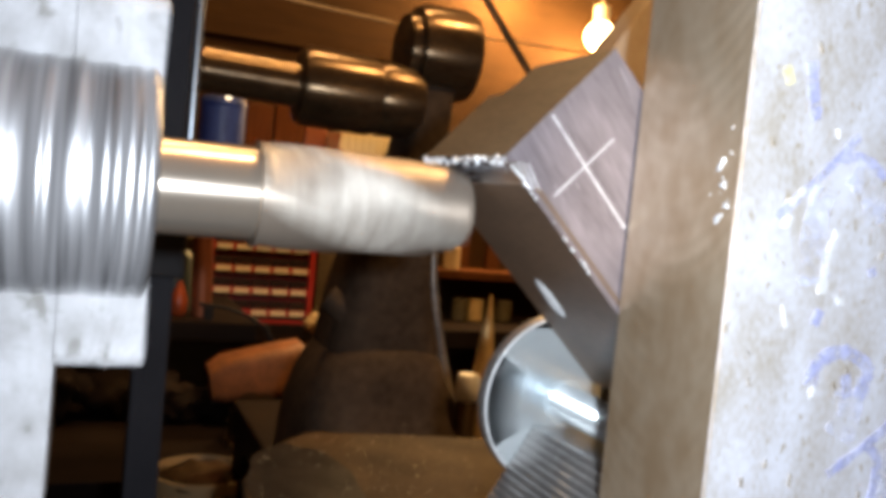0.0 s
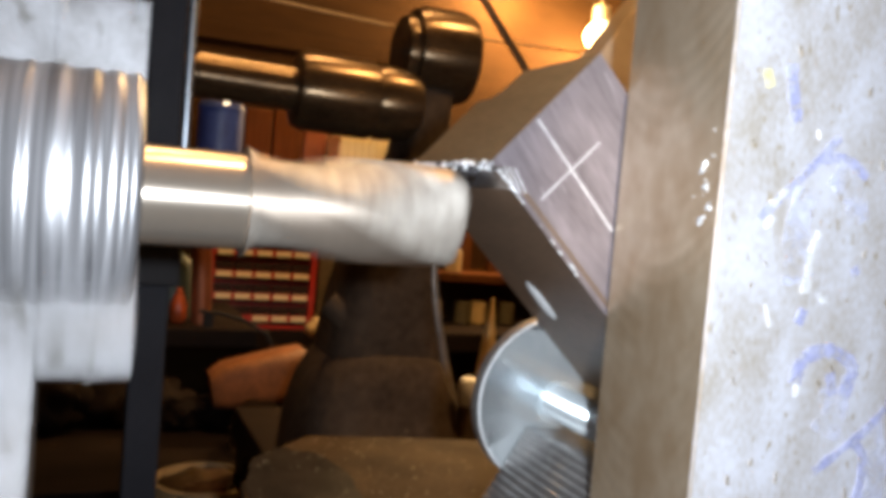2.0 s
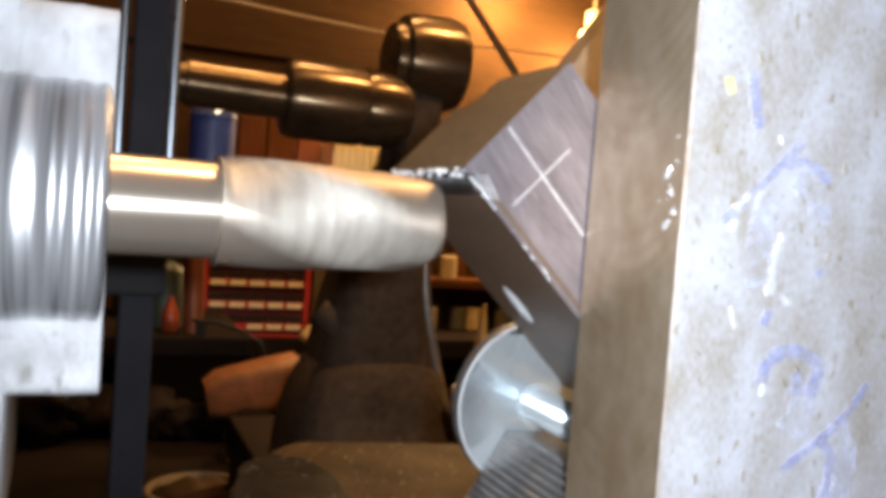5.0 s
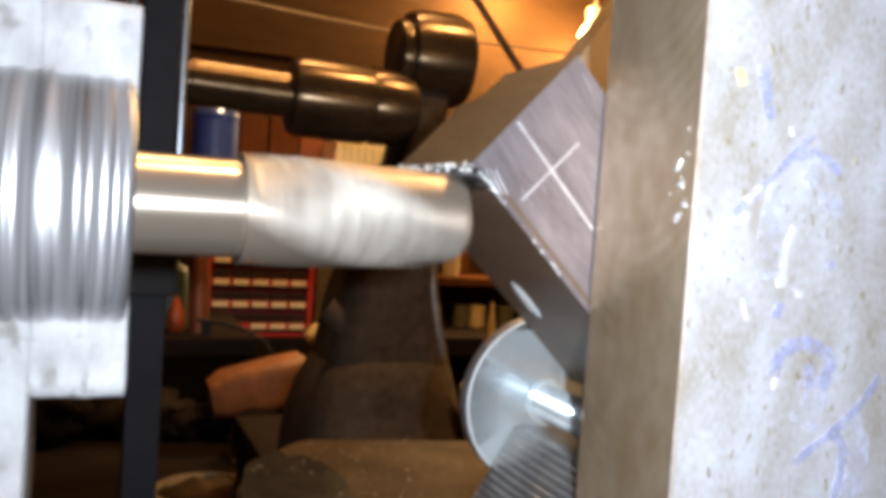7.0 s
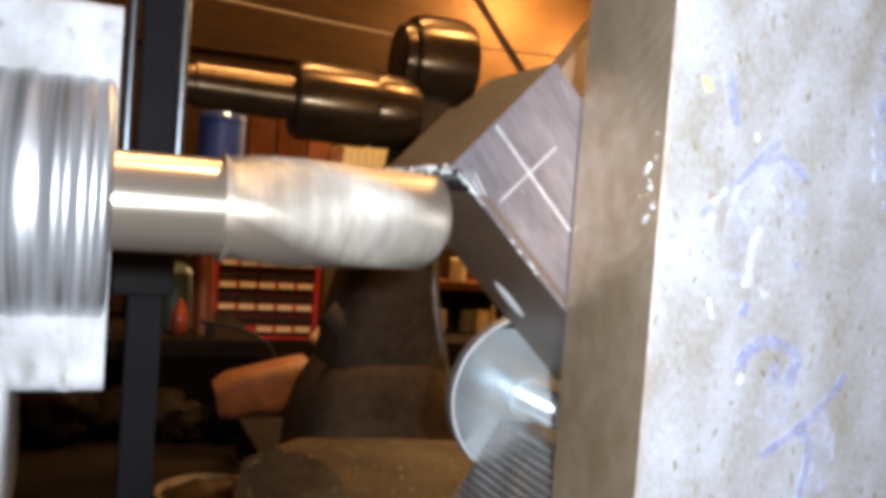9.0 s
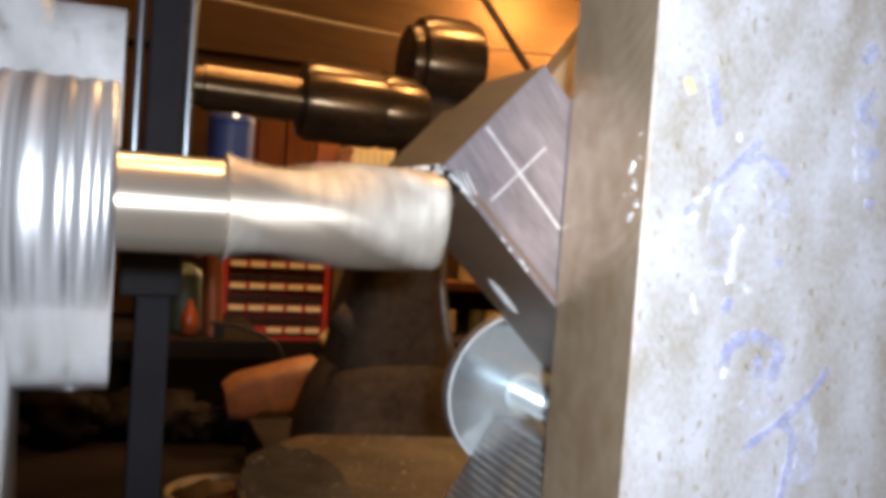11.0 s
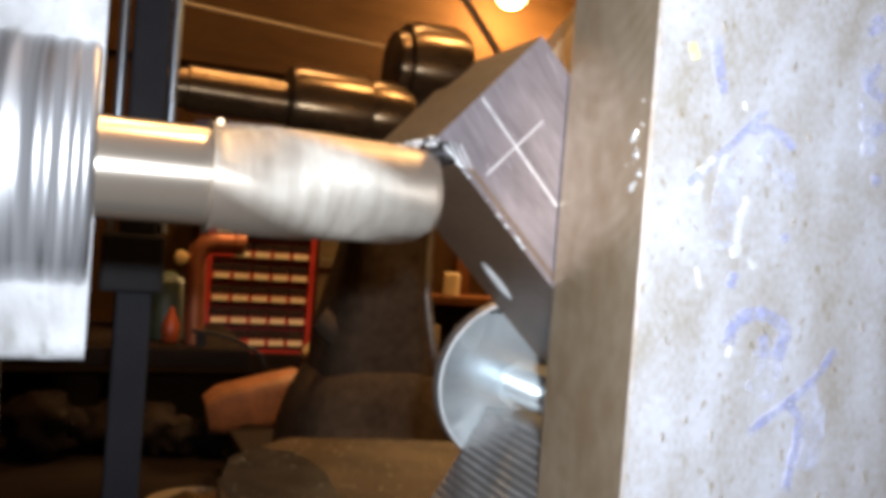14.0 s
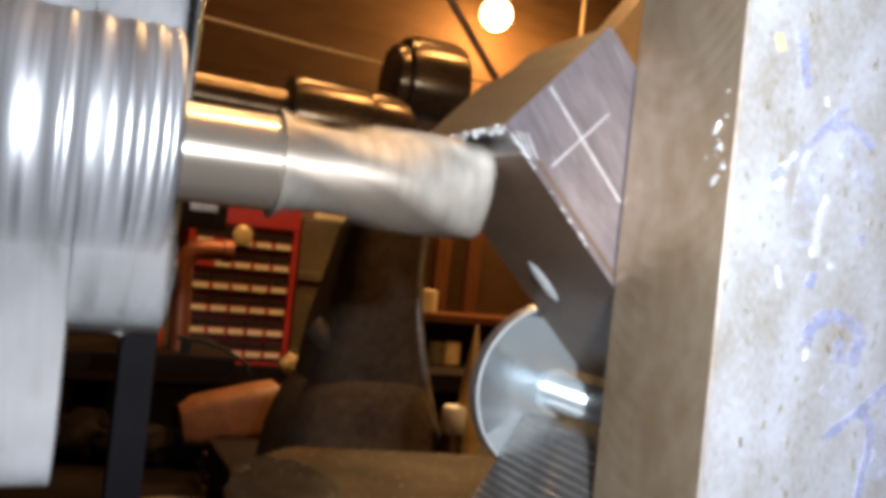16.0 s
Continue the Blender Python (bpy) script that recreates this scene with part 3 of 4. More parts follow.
def stud():
    ob = empty("threaded_stud", pose(0, 0, 0), "zinc-plated threaded stud through the washer", "threaded stud")
    c = Matrix.Translation((0.0608, 0.0, 1.0215)) @ AWAY
    prof, x = [(0.0, 0.005)], 0.0
    while x < 0.07:
        prof += [(x + 0.0005, 0.0062), (x + 0.0009, 0.0062), (x + 0.0015, 0.0050), (x + 0.0019, 0.0050)]
        x += 0.0022
    part("thread", lathe(prof, c, 32), M["zinc"], ob, smooth=25)
    return ob


def step_block():
    ob = empty("step_block", pose(0, 0, 0), "serrated steel step block beneath the washer", "clamp block")
    pts = [(0.0520, 1.0130)]
    x, z = 0.0490, 1.0130
    for i in range(20):
        pts += [(x, z), (x - 0.0004, z - 0.0019)]
        x, z = x - 0.0014, z - 0.0023
    pts += [(x, 0.955), (0.096, 0.955), (0.096, 1.0110)]
    part("body", prism(pts, 0.001, 0.0575), M["serrated"], ob)
    return ob


def cross_slide():
    ob = empty("cross_slide", pose(0, 0, 0), "oily brown cast-iron cross slide dotted with chips", "machine slide")
    pts = [(-0.024, 0.19), (-0.010, 0.222), (0.006, 0.246), (0.021, 0.261), (0.030, 0.263), (0.075, 0.252), (0.16, 0.235), (0.30, 0.215), (0.30, 0.0605), (0.06, 0.0605), (-0.02, 0.10), (-0.027, 0.16)]
    bm = bmesh.new()
    top = [bm.verts.new((x, y, 0.9525)) for x, y in pts]
    low = [bm.verts.new((x + (0.004 if x < 0.2 else 0), y, 0.90)) for x, y in pts]
    bm.faces.new(top[::-1]), bm.faces.new(low)
    for i in range(len(pts)):
        j = (i + 1) % len(pts)
        bm.faces.new((top[i], top[j], low[j], low[i]))
    part("casting", bm, M["slide"], ob, bevel=0.004, seg=3, smooth=40)
    bm = bmesh.new()
    rim = []
    for i in range(40):
        a = 2 * math.pi * i / 40
        r = 1 + 0.22 * noise.noise(Vector((math.cos(a) * 2.2, math.sin(a) * 2.2, 4)))
        rim.append((0.003 + 0.025 * r * math.cos(a) + 0.10 * 0.035 * math.sin(a), 0.175 + 0.062 * r * math.sin(a)))
    low, top = ([bm.verts.new((x, y, z)) for x, y in rim] for z in (0.9520, 0.9530))
    bm.faces.new(top), bm.faces.new(low[::-1])
    for i in range(40):
        bm.faces.new((low[i], low[(i + 1) % 40], top[(i + 1) % 40], top[i]))
    part("oil_film", bm, M["oil"], ob, "black film of dirty oil", smooth=60)
    part("table", box(0.0395, 0.30, -0.10, 0.0600, 0.90, 0.9545), M["slide"], ob, bevel=0.002)
    return ob


FED = [workpiece(), angle_plate(), washer(), stud(), step_block(), cross_slide(), *droplets()]


def bed():
    ob = empty("lathe_bed", pose(0, 0, 0), "dark oily cast-iron lathe bed on its stand", "lathe")
    part("way", box(-0.5, 0.5, -0.05, 0.02, 0.80, 0.8985), M["machine"], ob, bevel=0.004)
    part("way", box(-0.5, 0.5, 0.12, 0.26, 0.80, 0.8985), M["machine"], ob, bevel=0.004)
    part("stand", box(-0.5, 0.5, -0.05, 0.26, 0.0, 0.799), M["machine"], ob, bevel=0.01)
    part("headstock", box(-0.5, -0.186, -0.06, 0.16, 0.8995, 1.20), M["machine"], ob, bevel=0.012)
    return ob


bed()


def guard_post():
    ob = empty("steel_post", pose(0, 0, 0), "dark grey steel post with bright rods and a black clamp", "post")
    part("post", box(-0.0705, -0.0520, 0.300, 0.320, 0.85, 1.6), M["blue_grey"], ob, bevel=0.0015)
    for x in (-0.0755, -0.0485):
        part("rod", lathe([(1.062, 0.0026), (1.6, 0.0026)], Matrix.Translation((x, 0.309, 0)) @ UP, 16), M["chrome"], ob, "thin bright steel rod", smooth=60)
    part("clamp", box(-0.0795, -0.0475, 0.292, 0.326, 1.030, 1.061), M["black"], ob, "black clamp block", bevel=0.002)
    part("foot", box(-0.10, -0.03, 0.27, 0.35, 0.80, 0.85), M["black"], ob, bevel=0.004)
    return ob


guard_post()


# ---- the machine behind ----
def back_machine():
    ob = empty("bench_machine", Matrix.Translation((-0.095, -0.197, 1.087)) @ Matrix.Scale(0.937, 4) @ Matrix.Translation((0.095, 0.197, -1.087)), "dark oily bench machine with a horizontal spindle", "bench machine")
    part("base", loft([(0.80, 0.095, 0.30, 0.52, 0.74), (0.845, 0.097, 0.29, 0.53, 0.73), (0.875, 0.10, 0.265, 0.54, 0.72), (0.905, 0.106, 0.245, 0.55, 0.70), (0.93, 0.118, 0.235, 0.555, 0.69), (0.945, 0.14, 0.22, 0.57, 0.68)]), M["machine"], ob, smooth=50)
    part("column", loft([(0.935, 0.122, 0.236, 0.565, 0.69), (0.99, 0.130, 0.222, 0.565, 0.685), (1.03, 0.140, 0.217, 0.565, 0.68), (1.08, 0.150, 0.217, 0.57, 0.67), (1.13, 0.178, 0.222, 0.575, 0.66), (1.19, 0.186, 0.226, 0.58, 0.65)]), M["machine"], ob, smooth=50)
    ax = Matrix.Translation((0.004, 0.60, 1.1815)) @ Matrix.Rotation(radians(1.5), 4, "Y")
    part("spindle", lathe([(-0.04, 0.0145), (-0.035, 0.017), (-0.02, 0.018), (-0.019, 0.0208), (0.07, 0.0208)], ax, 40), M["turned_iron"], ob, "worn steel spindle", smooth=40)
    part("collar", lathe([(0.066, 0.026), (0.069, 0.034), (0.075, 0.037), (0.138, 0.037), (0.142, 0.035)], ax, 48), M["turned_iron"], ob, "black oily collar", smooth=40)
    part("neck", lathe([(0.142, 0.033), (0.148, 0.036), (0.178, 0.034), (0.186, 0.028)], ax, 48), M["turned_iron"], ob, smooth=40)
    head = Matrix.Translation((0, 0.62, 1.232))
    part("wheel_guard", lathe([(0.186, 0.028), (0.188, 0.043), (0.196, 0.046), (0.236, 0.047), (0.247, 0.043), (0.250, 0.02)], head, 56), M["turned_iron"], ob, "rounded cast wheel guard", smooth=40)
    part("rim", lathe([(0.176, 0.026), (0.177, 0.034), (0.180, 0.0355), (0.186, 0.0355), (0.188, 0.033), (0.190, 0.024)], head, 40), M["turned_iron"], ob, smooth=40)
    part("bracket", loft([(1.12, 0.183, 0.219, 0.59, 0.64), (1.17, 0.186, 0.222, 0.59, 0.65), (1.21, 0.188, 0.24, 0.59, 0.66)]), M["machine"], ob, smooth=50)
    part("belt_guard", tube([(0.2235, 0.60, 1.095), (0.2220, 0.60, 1.05), (0.2240, 0.60, 1.01), (0.2320, 0.60, 0.97), (0.2430, 0.60, 0.93), (0.2560, 0.60, 0.890), (0.266, 0.60, 0.860)], 0.005), M["serrated"], ob, "curved steel rib", smooth=60)
    part("arm", tube([(0.118, 0.600, 0.985), (0.150, 0.590, 0.962), (0.190, 0.580, 0.930), (0.236, 0.575, 0.885)], [0.012, 0.017, 0.018, 0.014], 16), M["machine"], ob, "slanted oily arm strewn with chips", smooth=60)
    part("lever", tube([(0.257, 0.72, 1.378), (0.31, 0.72, 1.316), (0.364, 0.72, 1.2535), (0.42, 0.71, 1.19), (0.435, 0.70, 1.10), (0.435, 0.70, 0.80)], 0.0045), M["iron"], ob, smooth=60)
    return ob


back_machine()


def bench():
    ob = empty("workbench", pose(0, 0, 0), "dark wooden workbench cluttered with tools", "workbench")
    part("top", box(0.082, 0.75, 0.44, 0.86, 0.779, 0.8178), M["shelf"], ob, bevel=0.003)
    for x in (0.115, 0.71):
        for y in (0.48, 0.82):
            part("leg", box(x - 0.03, x + 0.03, y - 0.03, y + 0.03, 0.0, 0.778), M["shelf"], ob, bevel=0.003)
    return ob


bench()


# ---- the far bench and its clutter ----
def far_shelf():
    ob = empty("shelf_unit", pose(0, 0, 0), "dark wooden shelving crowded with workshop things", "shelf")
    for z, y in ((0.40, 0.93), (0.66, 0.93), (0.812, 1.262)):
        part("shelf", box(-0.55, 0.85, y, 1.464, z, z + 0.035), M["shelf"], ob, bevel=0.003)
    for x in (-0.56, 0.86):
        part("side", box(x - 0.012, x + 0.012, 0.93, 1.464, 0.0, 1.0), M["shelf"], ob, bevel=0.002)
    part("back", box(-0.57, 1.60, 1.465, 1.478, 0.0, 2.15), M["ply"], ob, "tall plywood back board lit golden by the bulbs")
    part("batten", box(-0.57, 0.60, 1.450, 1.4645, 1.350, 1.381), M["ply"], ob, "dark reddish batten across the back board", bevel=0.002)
    return ob


far_shelf()


def drawer_cabinet():
    ob = empty("drawer_cabinet", pose(0.183, 1.27, 0.8475), "red small-parts cabinet with rows of labelled drawers", "drawer cabinet")
    w, h, d = 0.1825, 0.2795, 0.15
    part("shell", box(-w / 2, w / 2, 0.012, d, 0, h), M["red"], ob, bevel=0.002)
    part("top_band", box(-w / 2, w / 2, -0.002, 0.0115, h - 0.047, h), M["red"], ob, "bright red top band", bevel=0.002)
    rows, cols = 6, 5
    ch = (h - 0.0565) / rows
    part("base_rail", box(-w / 2, w / 2, -0.001, 0.0115, 0.0, 0.0045), M["red"], ob)
    for i in range(rows):
        part("rail", box(-w / 2 + 0.0092, w / 2 - 0.0092, 0.0, 0.0029, i * ch + 0.0115, i * ch + 0.0222), M["red"], ob)
    for x in (-w / 2, w / 2 - 0.009):
        part("stile", box(x, x + 0.009, -0.0005, 0.0115, 0.0056, h - 0.0475), M["red"], ob)
    cw = (w - 0.020) / cols
    for i in range(rows):
        for j in range(cols):
            x, z = -w / 2 + 0.010 + j * cw, i * ch + 0.006
            dr = part("drawer", box(x + 0.001, x + cw - 0.001, 0.003, 0.0113, z, z + ch - 0.007), M["drawer"], ob, bevel=0.001, seg=1)
            if (i, j) not in ((0, 0), (0, 1), (4, 0), (5, 1)):
                part("label", box(x + 0.0035, x + cw - 0.0035, -0.0016, -0.0002, z + 0.0065, z + 0.0150), M["label"], dr, "cream paper label")
    return ob


drawer_cabinet()


def far_things():
    def thing(name, bm, mat, label, cat, smooth=50, bevel=0.0):
        return tagged(part(name, bm, M[mat], smooth=smooth, bevel=bevel), label, cat)
    # near ledge with a bent copper tube, a flask, a can and a dark box under the drum
    ob = empty("ledge_board", pose(0, 0, 0), "dark stained ledge board on its upright", "shelf")
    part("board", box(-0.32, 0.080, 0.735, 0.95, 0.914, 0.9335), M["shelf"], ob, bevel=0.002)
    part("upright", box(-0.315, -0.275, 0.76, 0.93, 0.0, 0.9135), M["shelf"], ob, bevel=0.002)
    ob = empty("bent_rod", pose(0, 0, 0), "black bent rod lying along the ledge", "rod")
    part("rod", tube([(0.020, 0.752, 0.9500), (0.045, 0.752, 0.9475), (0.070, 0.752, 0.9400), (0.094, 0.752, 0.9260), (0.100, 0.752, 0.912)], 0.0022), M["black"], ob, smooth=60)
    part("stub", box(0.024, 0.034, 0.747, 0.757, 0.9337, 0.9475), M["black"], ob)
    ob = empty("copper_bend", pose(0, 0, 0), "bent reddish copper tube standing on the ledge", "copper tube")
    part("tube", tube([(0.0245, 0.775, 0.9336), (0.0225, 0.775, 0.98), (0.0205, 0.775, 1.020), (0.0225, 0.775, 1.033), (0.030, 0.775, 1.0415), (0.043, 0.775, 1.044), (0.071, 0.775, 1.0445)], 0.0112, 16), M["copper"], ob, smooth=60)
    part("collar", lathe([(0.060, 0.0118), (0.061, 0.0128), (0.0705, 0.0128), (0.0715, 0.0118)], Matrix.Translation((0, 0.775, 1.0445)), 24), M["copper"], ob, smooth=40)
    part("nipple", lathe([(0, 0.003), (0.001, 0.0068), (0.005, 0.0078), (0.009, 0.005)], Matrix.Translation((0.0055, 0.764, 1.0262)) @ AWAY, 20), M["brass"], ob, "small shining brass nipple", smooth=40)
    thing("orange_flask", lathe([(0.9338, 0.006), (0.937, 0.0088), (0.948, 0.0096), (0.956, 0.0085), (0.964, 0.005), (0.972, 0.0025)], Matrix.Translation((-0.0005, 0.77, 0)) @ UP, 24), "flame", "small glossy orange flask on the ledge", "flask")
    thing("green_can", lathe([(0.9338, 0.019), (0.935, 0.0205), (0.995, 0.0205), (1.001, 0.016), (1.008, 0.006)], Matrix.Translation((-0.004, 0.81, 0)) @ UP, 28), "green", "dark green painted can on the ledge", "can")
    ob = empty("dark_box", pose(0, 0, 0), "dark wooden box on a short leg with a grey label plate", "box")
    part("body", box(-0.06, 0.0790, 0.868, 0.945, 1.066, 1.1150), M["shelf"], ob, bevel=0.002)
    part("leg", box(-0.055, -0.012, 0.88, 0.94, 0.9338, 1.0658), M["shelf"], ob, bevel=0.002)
    part("label_plate", box(0.034, 0.066, 0.8655, 0.8676, 1.088, 1.103), M["serrated"], ob, "dull grey label plate")
    thing("round_tag", lathe([(0, 0.015), (0.001, 0.0165), (0.004, 0.0165), (0.005, 0.015)], Matrix.Translation((0.176, 1.256, 1.064)) @ AWAY, 28), "brass", "round ochre tag hung on the drawers", "tag")
    # tan power tool
    ob = empty("power_tool", pose(0.172, 1.17, 0.782, 0, -12, 0) @ Matrix.Scale(0.92, 4), "orange-brown power tool lying on the lower shelf", "power tool")
    bm = loft([(-0.085, -0.03, 0.03, -0.03, 0.03), (-0.06, -0.042, 0.036, -0.04, 0.04), (0.03, -0.046, 0.044, -0.042, 0.042), (0.075, -0.046, 0.048, -0.04, 0.04), (0.09, -0.03, 0.04, -0.03, 0.03)])
    bm.transform(Matrix.Rotation(radians(90), 4, "Y"))
    part("housing", bm, M["orange"], ob, smooth=50)
    part("grip", tube([(0.06, 0, 0.0), (0.082, -0.03, 0.008), (0.075, -0.045, -0.01)], 0.009), M["black"], ob, smooth=60)
    part("head", loft([(-0.05, -0.05, 0.02, -0.035, 0.035), (-0.02, -0.06, 0.03, -0.04, 0.04)]), M["iron"], ob, smooth=50)
    ob = empty("gear_motor", Matrix.Translation((0.075, 0.47, 0.278)) @ Matrix.Scale(0.6, 4), "dark oily geared motor lying on the lower shelf", "motor")
    bm = lathe([(-0.03, 0.03), (-0.028, 0.044), (0.05, 0.046), (0.055, 0.04), (0.075, 0.03)], Matrix.Translation((0.10, 1.0, 0.742)), 28)
    part("drum", bm, M["iron"], ob, smooth=40)
    for i in range(6):
        part("fin", lathe([(0, 0.047), (0.003, 0.049), (0.006, 0.047)], Matrix.Translation((0.078 + i * 0.012, 1.0, 0.742)), 28), M["iron"], ob, smooth=40)
    part("foot", box(0.065, 0.165, 0.96, 1.04, 0.6955, 0.712), M["iron"], ob, bevel=0.003)
    part("terminal_box", box(0.10, 0.15, 0.965, 1.03, 0.778, 0.799), M["black"], ob, bevel=0.004)
    rnd = random.Random(7)
    # most scraps take the near-black board colour, standing in for shade down here
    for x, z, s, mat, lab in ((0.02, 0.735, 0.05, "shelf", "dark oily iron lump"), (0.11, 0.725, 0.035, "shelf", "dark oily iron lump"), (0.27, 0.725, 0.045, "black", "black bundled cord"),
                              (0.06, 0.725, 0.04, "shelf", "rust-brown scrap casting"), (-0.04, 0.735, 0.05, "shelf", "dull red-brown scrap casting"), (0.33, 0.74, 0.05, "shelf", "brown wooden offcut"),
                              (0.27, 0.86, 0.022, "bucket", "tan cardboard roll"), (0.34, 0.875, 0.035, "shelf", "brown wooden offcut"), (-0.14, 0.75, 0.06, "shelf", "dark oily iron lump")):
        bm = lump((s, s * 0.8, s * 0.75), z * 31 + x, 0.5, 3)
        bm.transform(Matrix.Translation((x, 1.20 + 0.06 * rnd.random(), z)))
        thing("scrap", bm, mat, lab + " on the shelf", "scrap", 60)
    ob = empty("bucket", pose(0.048, 0.84, 0.022) @ Matrix.Diagonal((0.9, 0.9, 1, 1)), "tan ribbed plastic bucket beneath the shelf", "bucket")
    prof = [(0.435, 0.058)]
    for i in range(9):
        z = 0.44 + i * 0.029
        prof += [(z, 0.0600 + i * 0.0005), (z + 0.004, 0.0635 + i * 0.0005), (z + 0.010, 0.0635 + i * 0.0005), (z + 0.014, 0.0600 + i * 0.0005)]
    prof += [(0.705, 0.066), (0.715, 0.066), (0.716, 0.062), (0.69, 0.060)]
    part("shell", lathe(prof, UP, 40), M["bucket"], ob, smooth=30)
    bm = lump((0.058, 0.058, 0.016), 3.0, 0.5, 3)
    bm.transform(Matrix.Translation((0, 0, 0.703)))
    part("fill", bm, M["iron"], ob, "dark scrap heaped inside", smooth=60)
    ob = empty("crate", pose(0, 0, 0), "plain wooden crate under the bucket", "crate")
    part("body", box(-0.06, 0.155, 0.75, 0.925, 0.0, 0.4565), M["shelf"], ob, bevel=0.004)
    # blue drum with a small lamp
    ob = empty("blue_drum", pose(0.048, 0.905, 0), "dark blue plastic drum behind the post", "drum")
    part("shell", lathe([(1.1153, 0.024), (1.119, 0.0275), (1.178, 0.0275), (1.184, 0.0275), (1.1865, 0.025)], UP, 32), M["blue"], ob, smooth=40)
    part("band", lathe([(1.176, 0.0277), (1.177, 0.0284), (1.181, 0.0284), (1.182, 0.0277)], UP, 32), M["blue"], ob, smooth=40)
    ob = empty("indicator_lamp", pose(0.0490, 0.8730, 1.1860), "small glowing lamp clipped on the drum", "lamp")
    bm = bmesh.new()
    bmesh.ops.create_uvsphere(bm, u_segments=16, v_segments=10, radius=0.0036)
    part("bulb", bm, M["spark"], ob, smooth=60)
    part("clip", box(-0.003, 0.003, 0.003, 0.0075, -0.004, 0.003), M["brass"], ob)
    # planks and boxes against the back board
    for x, wide, top, mat in ((0.105, 0.052, 1.245, "door"), (0.160, 0.05, 1.235, "door"), (0.214, 0.055, 1.252, "door"), (0.272, 0.043, 1.225, "copper")):
        thing("plank", box(x, x + wide, 1.428, 1.448, 0.8473, top - 0.004), mat, "stained brown plank standing against the back board", "plank", 0, 0.003)
    ob = empty("olive_crate", pose(0, 0, 0), "dull olive wooden crate on the shelf", "crate")
    part("body", box(0.296, 0.47, 1.335, 1.448, 0.8473, 1.106), M["olive"], ob, bevel=0.003)
    part("batten", box(0.294, 0.472, 1.322, 1.3345, 0.995, 1.010), M["olive"], ob, bevel=0.001)
    part("batten", box(0.294, 0.472, 1.322, 1.3345, 0.8475, 0.870), M["olive"], ob, bevel=0.001)
    ob = empty("ribbed_tub", pose(0, 0, 0), "cream ribbed plastic tub standing on the crate", "tub")
    part("body", box(0.318, 0.468, 1.346, 1.440, 1.1063, 1.194), M["cream"], ob, bevel=0.003)
    for i in range(11):
        part("rib", box(0.320 + i * 0.0136, 0.330 + i * 0.0136, 1.3415, 1.3458, 1.108, 1.188), M["cream"], ob, bevel=0.0015, seg=1)
    part("rim", box(0.3145, 0.4715, 1.338, 1.3412, 1.1885, 1.1965), M["cream"], ob, bevel=0.001)
    # gold funnel and bottle behind the block
    thing("brass_cone", lathe([(0.8185, 0.013), (0.90, 0.013), (0.935, 0.010), (1.005, 0.0015)], Matrix.Translation((0.2475, 0.51, 0)) @ UP, 24), "brass", "tall pointed brass cone on the bench", "cone")
    ob = empty("bottle", pose(0.2285, 0.50, 0), "small clear bottle with a white cap on the bench", "bottle")
    part("glass", lathe([(0.8185, 0.010), (0.905, 0.010), (0.909, 0.008)], UP, 24), M["iron"], ob, smooth=40)
    part("cap", lathe([(0.9095, 0.0105), (0.911, 0.0112), (0.930, 0.0112), (0.933, 0.009)], UP, 24), M["white"], ob, "white cap", smooth=40)
    ob = empty("pegboard", pose(0, 0, 0), "brown back board with a narrow ledge behind the machine", "board")
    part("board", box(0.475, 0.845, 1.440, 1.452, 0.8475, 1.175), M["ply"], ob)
    part("ledge", box(0.475, 0.845, 1.360, 1.4395, 0.934, 0.950), M["door"], ob, bevel=0.001)
    for x in (0.606, 0.677):
        part("batten", box(x, x + 0.030, 1.424, 1.4395, 0.951, 1.170), M["door"], ob)
    for i, (x, z) in enumerate(((0.55, 0.8475), (0.613, 0.8475), (0.648, 0.8475), (0.712, 0.8475), (0.584, 0.9505))):
        thing("tin", lathe([(0, 0.014), (0.001, 0.017), (0.043, 0.017), (0.044, 0.014)], Matrix.Translation((x, 1.395, z)) @ UP, 18), ("bucket", "olive", "brass", "olive", "bucket")[i], "small tin beside the back board", "tin")


far_things()


def hanging_bulb(at, radius):
    ob = empty("light_bulb", pose(*at), "bare glowing warm bulb hanging on its cord", "light bulb")
    bm = bmesh.new()
    bmesh.ops.create_uvsphere(bm, u_segments=24, v_segments=14, radius=radius)
    part("glass", bm, M["bulb"], ob, smooth=60)
    part("socket", lathe([(radius - 0.004, 0.014), (radius - 0.002, 0.017), (radius + 0.030, 0.017), (radius + 0.034, 0.01)], UP, 20), M["cream"], ob, smooth=40)
    part("cord", tube([(0, 0, radius + 0.034), (0, 0, 2.399 - at[2])], 0.003), M["bucket"], ob, smooth=60)


hanging_bulb(BULB_A, 0.031)
hanging_bulb(BULB_B, 0.031)
hanging_bulb(BULB_C, 0.05)
# unseen bulb body for the added fill light
hanging_bulb(FILL_BULB, 0.05)


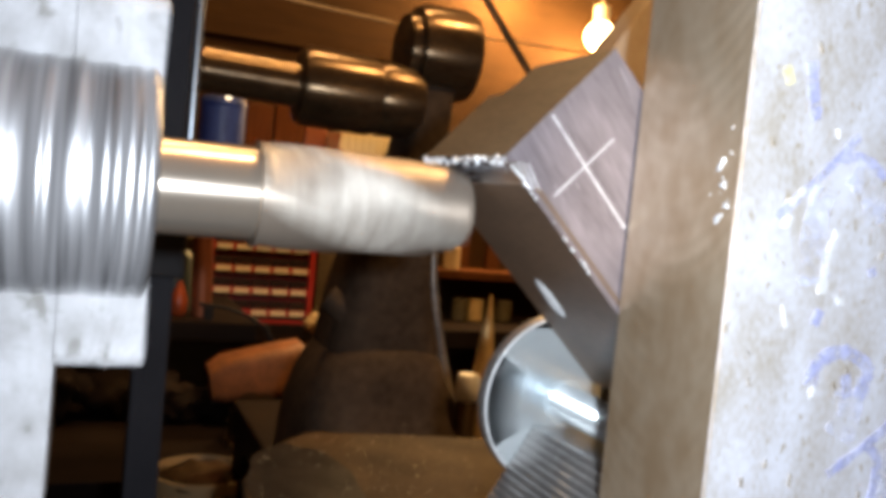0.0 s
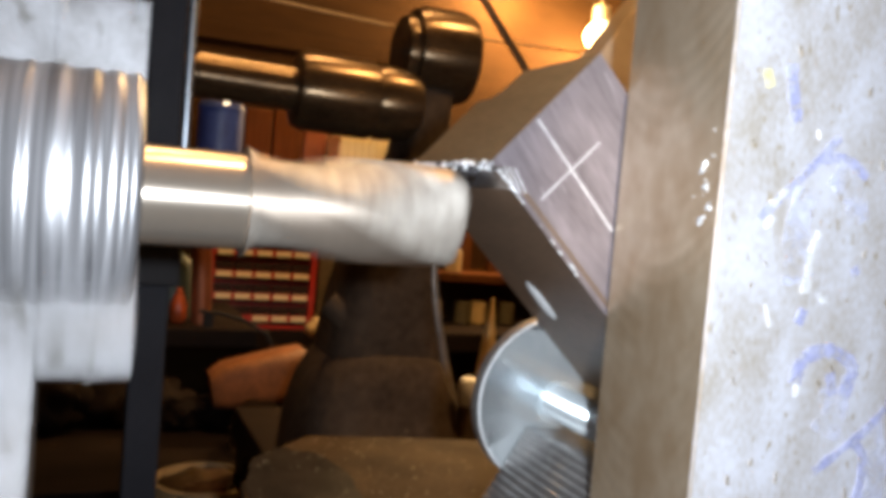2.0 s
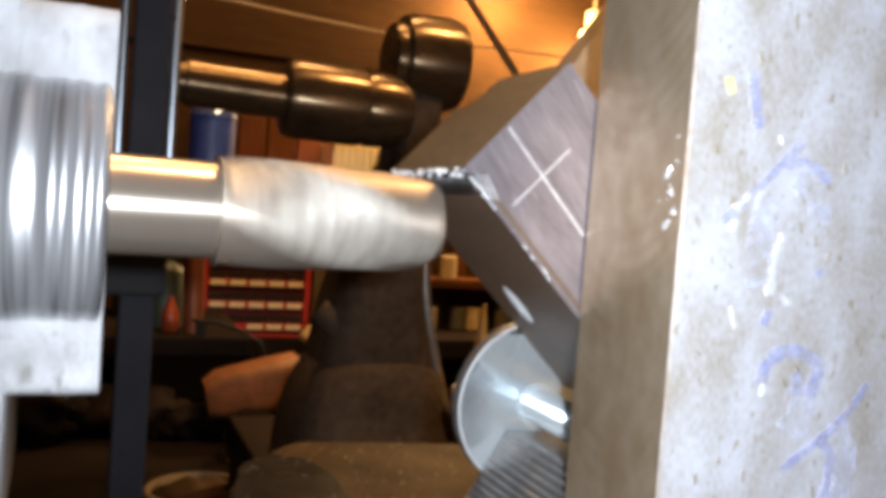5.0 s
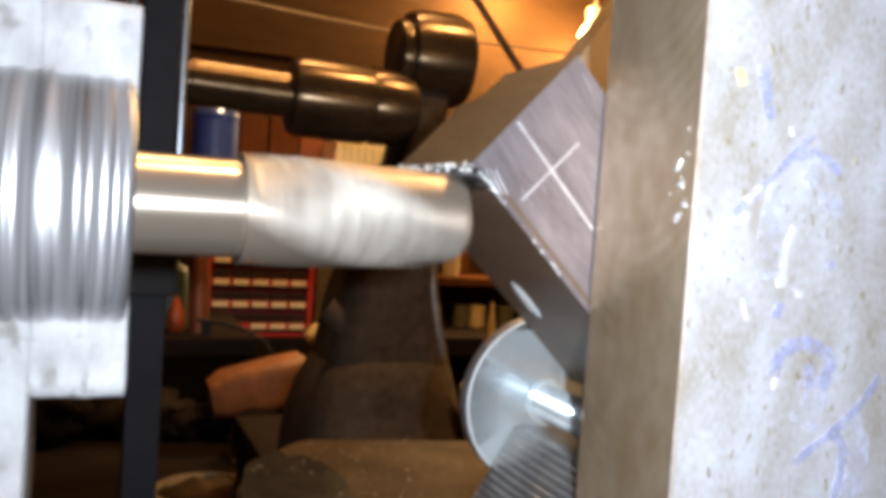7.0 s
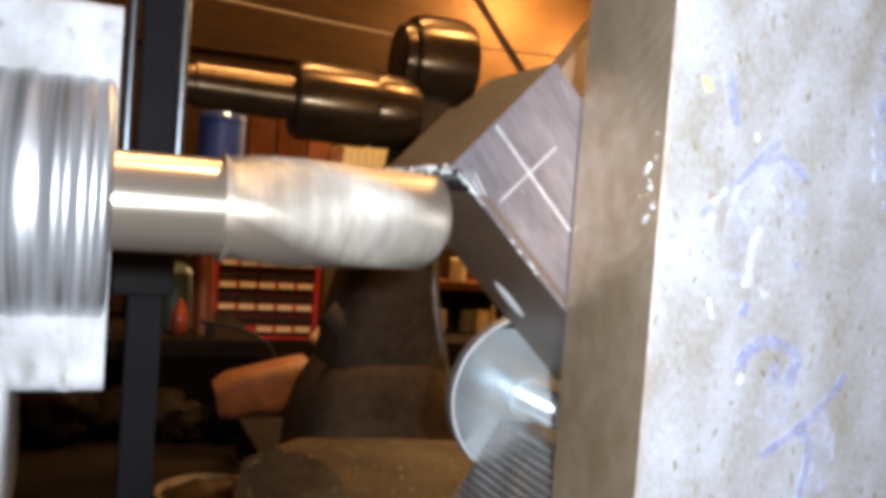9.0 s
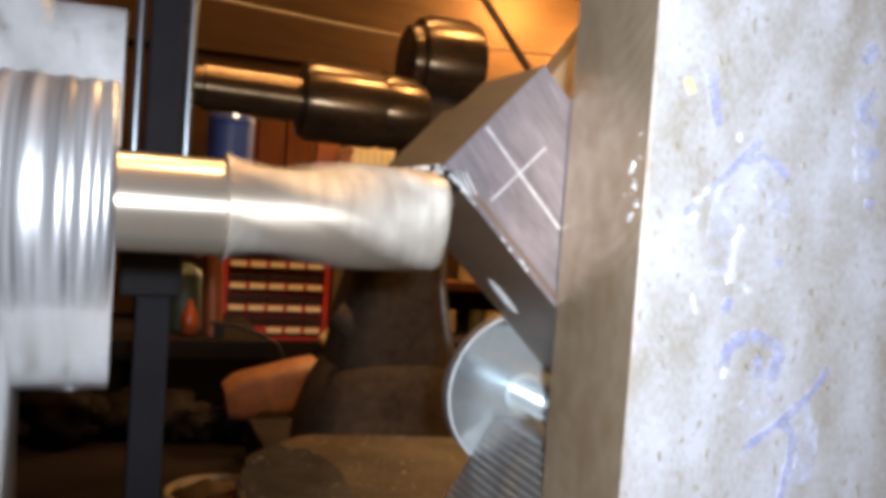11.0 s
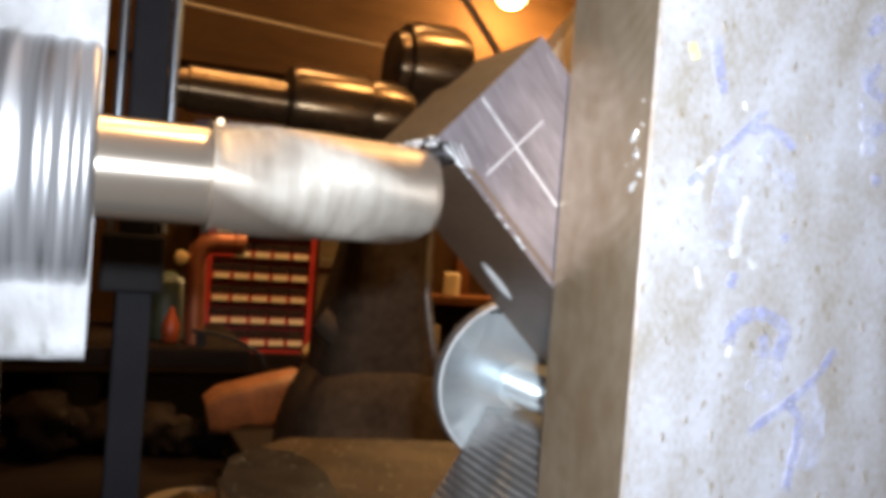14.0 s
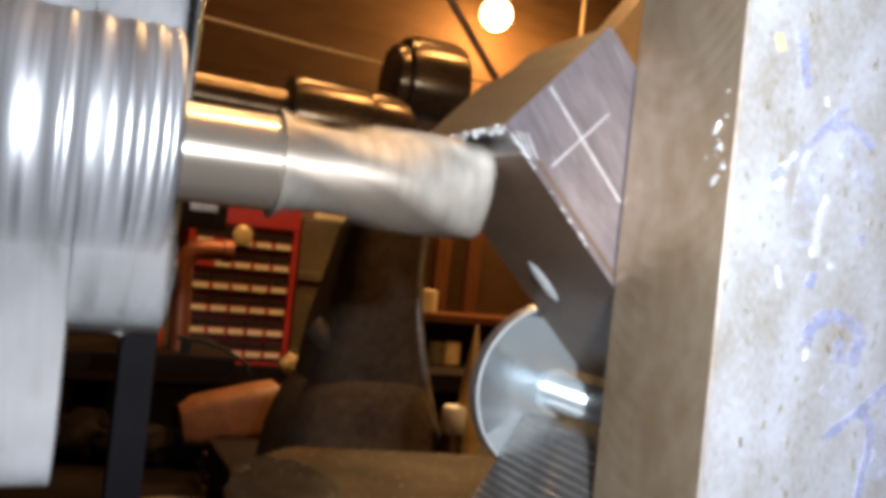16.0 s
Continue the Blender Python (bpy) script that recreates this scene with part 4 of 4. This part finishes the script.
def cable():
    ob = empty("cable", pose(0, 0, 0), "thin pale cable slung across between hooks", "cable")
    part("cord", tube([(-2.59, 0.95, 1.98), (-1.2, 0.95, 1.52), (-0.4, 0.95, 1.374), (0.0, 0.95, 1.3375), (0.17, 0.95, 1.327), (0.30, 0.95, 1.321), (0.6, 0.95, 1.33), (1.4, 0.95, 1.46), (3.59, 0.95, 2.0)], 0.0017), M["bucket"], ob, smooth=60)


cable()

# ---- motion of the lathe and the feed ----
SPIN = [(0.0, 68), (0.5, 66), (1.0, 50), (1.5, 46), (2.0, 48), (2.5, 46), (3.0, 46), (3.5, 44), (4.0, 74), (6.5, 68), (7.0, 66), (7.5, 72), (8.0, 68), (8.5, 70),
        (11.0, 44), (11.5, 75), (12.0, 72), (12.5, 68), (13.0, 68), (13.5, 68), (14.0, 66), (14.5, 68), (15.0, 66), (15.5, 72), (16.0, 46)]


# how far the cutter stands back from the chuck's mark
LAG = [(0.0, 0), (0.5, 0), (1.0, -36), (3.5, -38), (4.0, -14), (6.5, 0), (8.0, 0), (8.5, -6), (11.0, -38), (11.5, -18), (12.0, -20), (12.5, -24), (13.0, -34), (13.5, -38),
       (14.0, 0), (15.0, 0), (15.5, -6), (16.0, -38)]


def spin_rows():
    """The turn at every step of the film: about twelve turns in five seconds of steps, each mark met on its way."""
    marks, angle = [], 0.0
    for i, (t, phase) in enumerate(SPIN):
        if i:
            n = frame(t) - frame(SPIN[i - 1][0])
            want = angle + 71.0 * n
            angle = want + ((phase - want + 90) % 180 - 90)
        else:
            angle = phase
        marks.append((frame(t), angle))
    rows = []
    for f in range(1, frame(16.0) + 1):
        rows.append(((f - 1) / FPS, float(np.interp(f, *zip(*marks)))))
    return rows


def motions():
    turns = spin_rows()
    walk(CHUCK, [(t, pose(-0.0840, AXIS_Y, AXIS_Z, (a - 68) % 360)) for t, a in turns])
    walk(MILL, [(t, pose(-0.0840, AXIS_Y, AXIS_Z, (a + float(np.interp(t, *zip(*LAG)))) % 360)) for t, a in turns])
    for ob in FED:
        walk(ob, [(t, pose(x, y, 0)) for t, x, y in FEED])


motions()
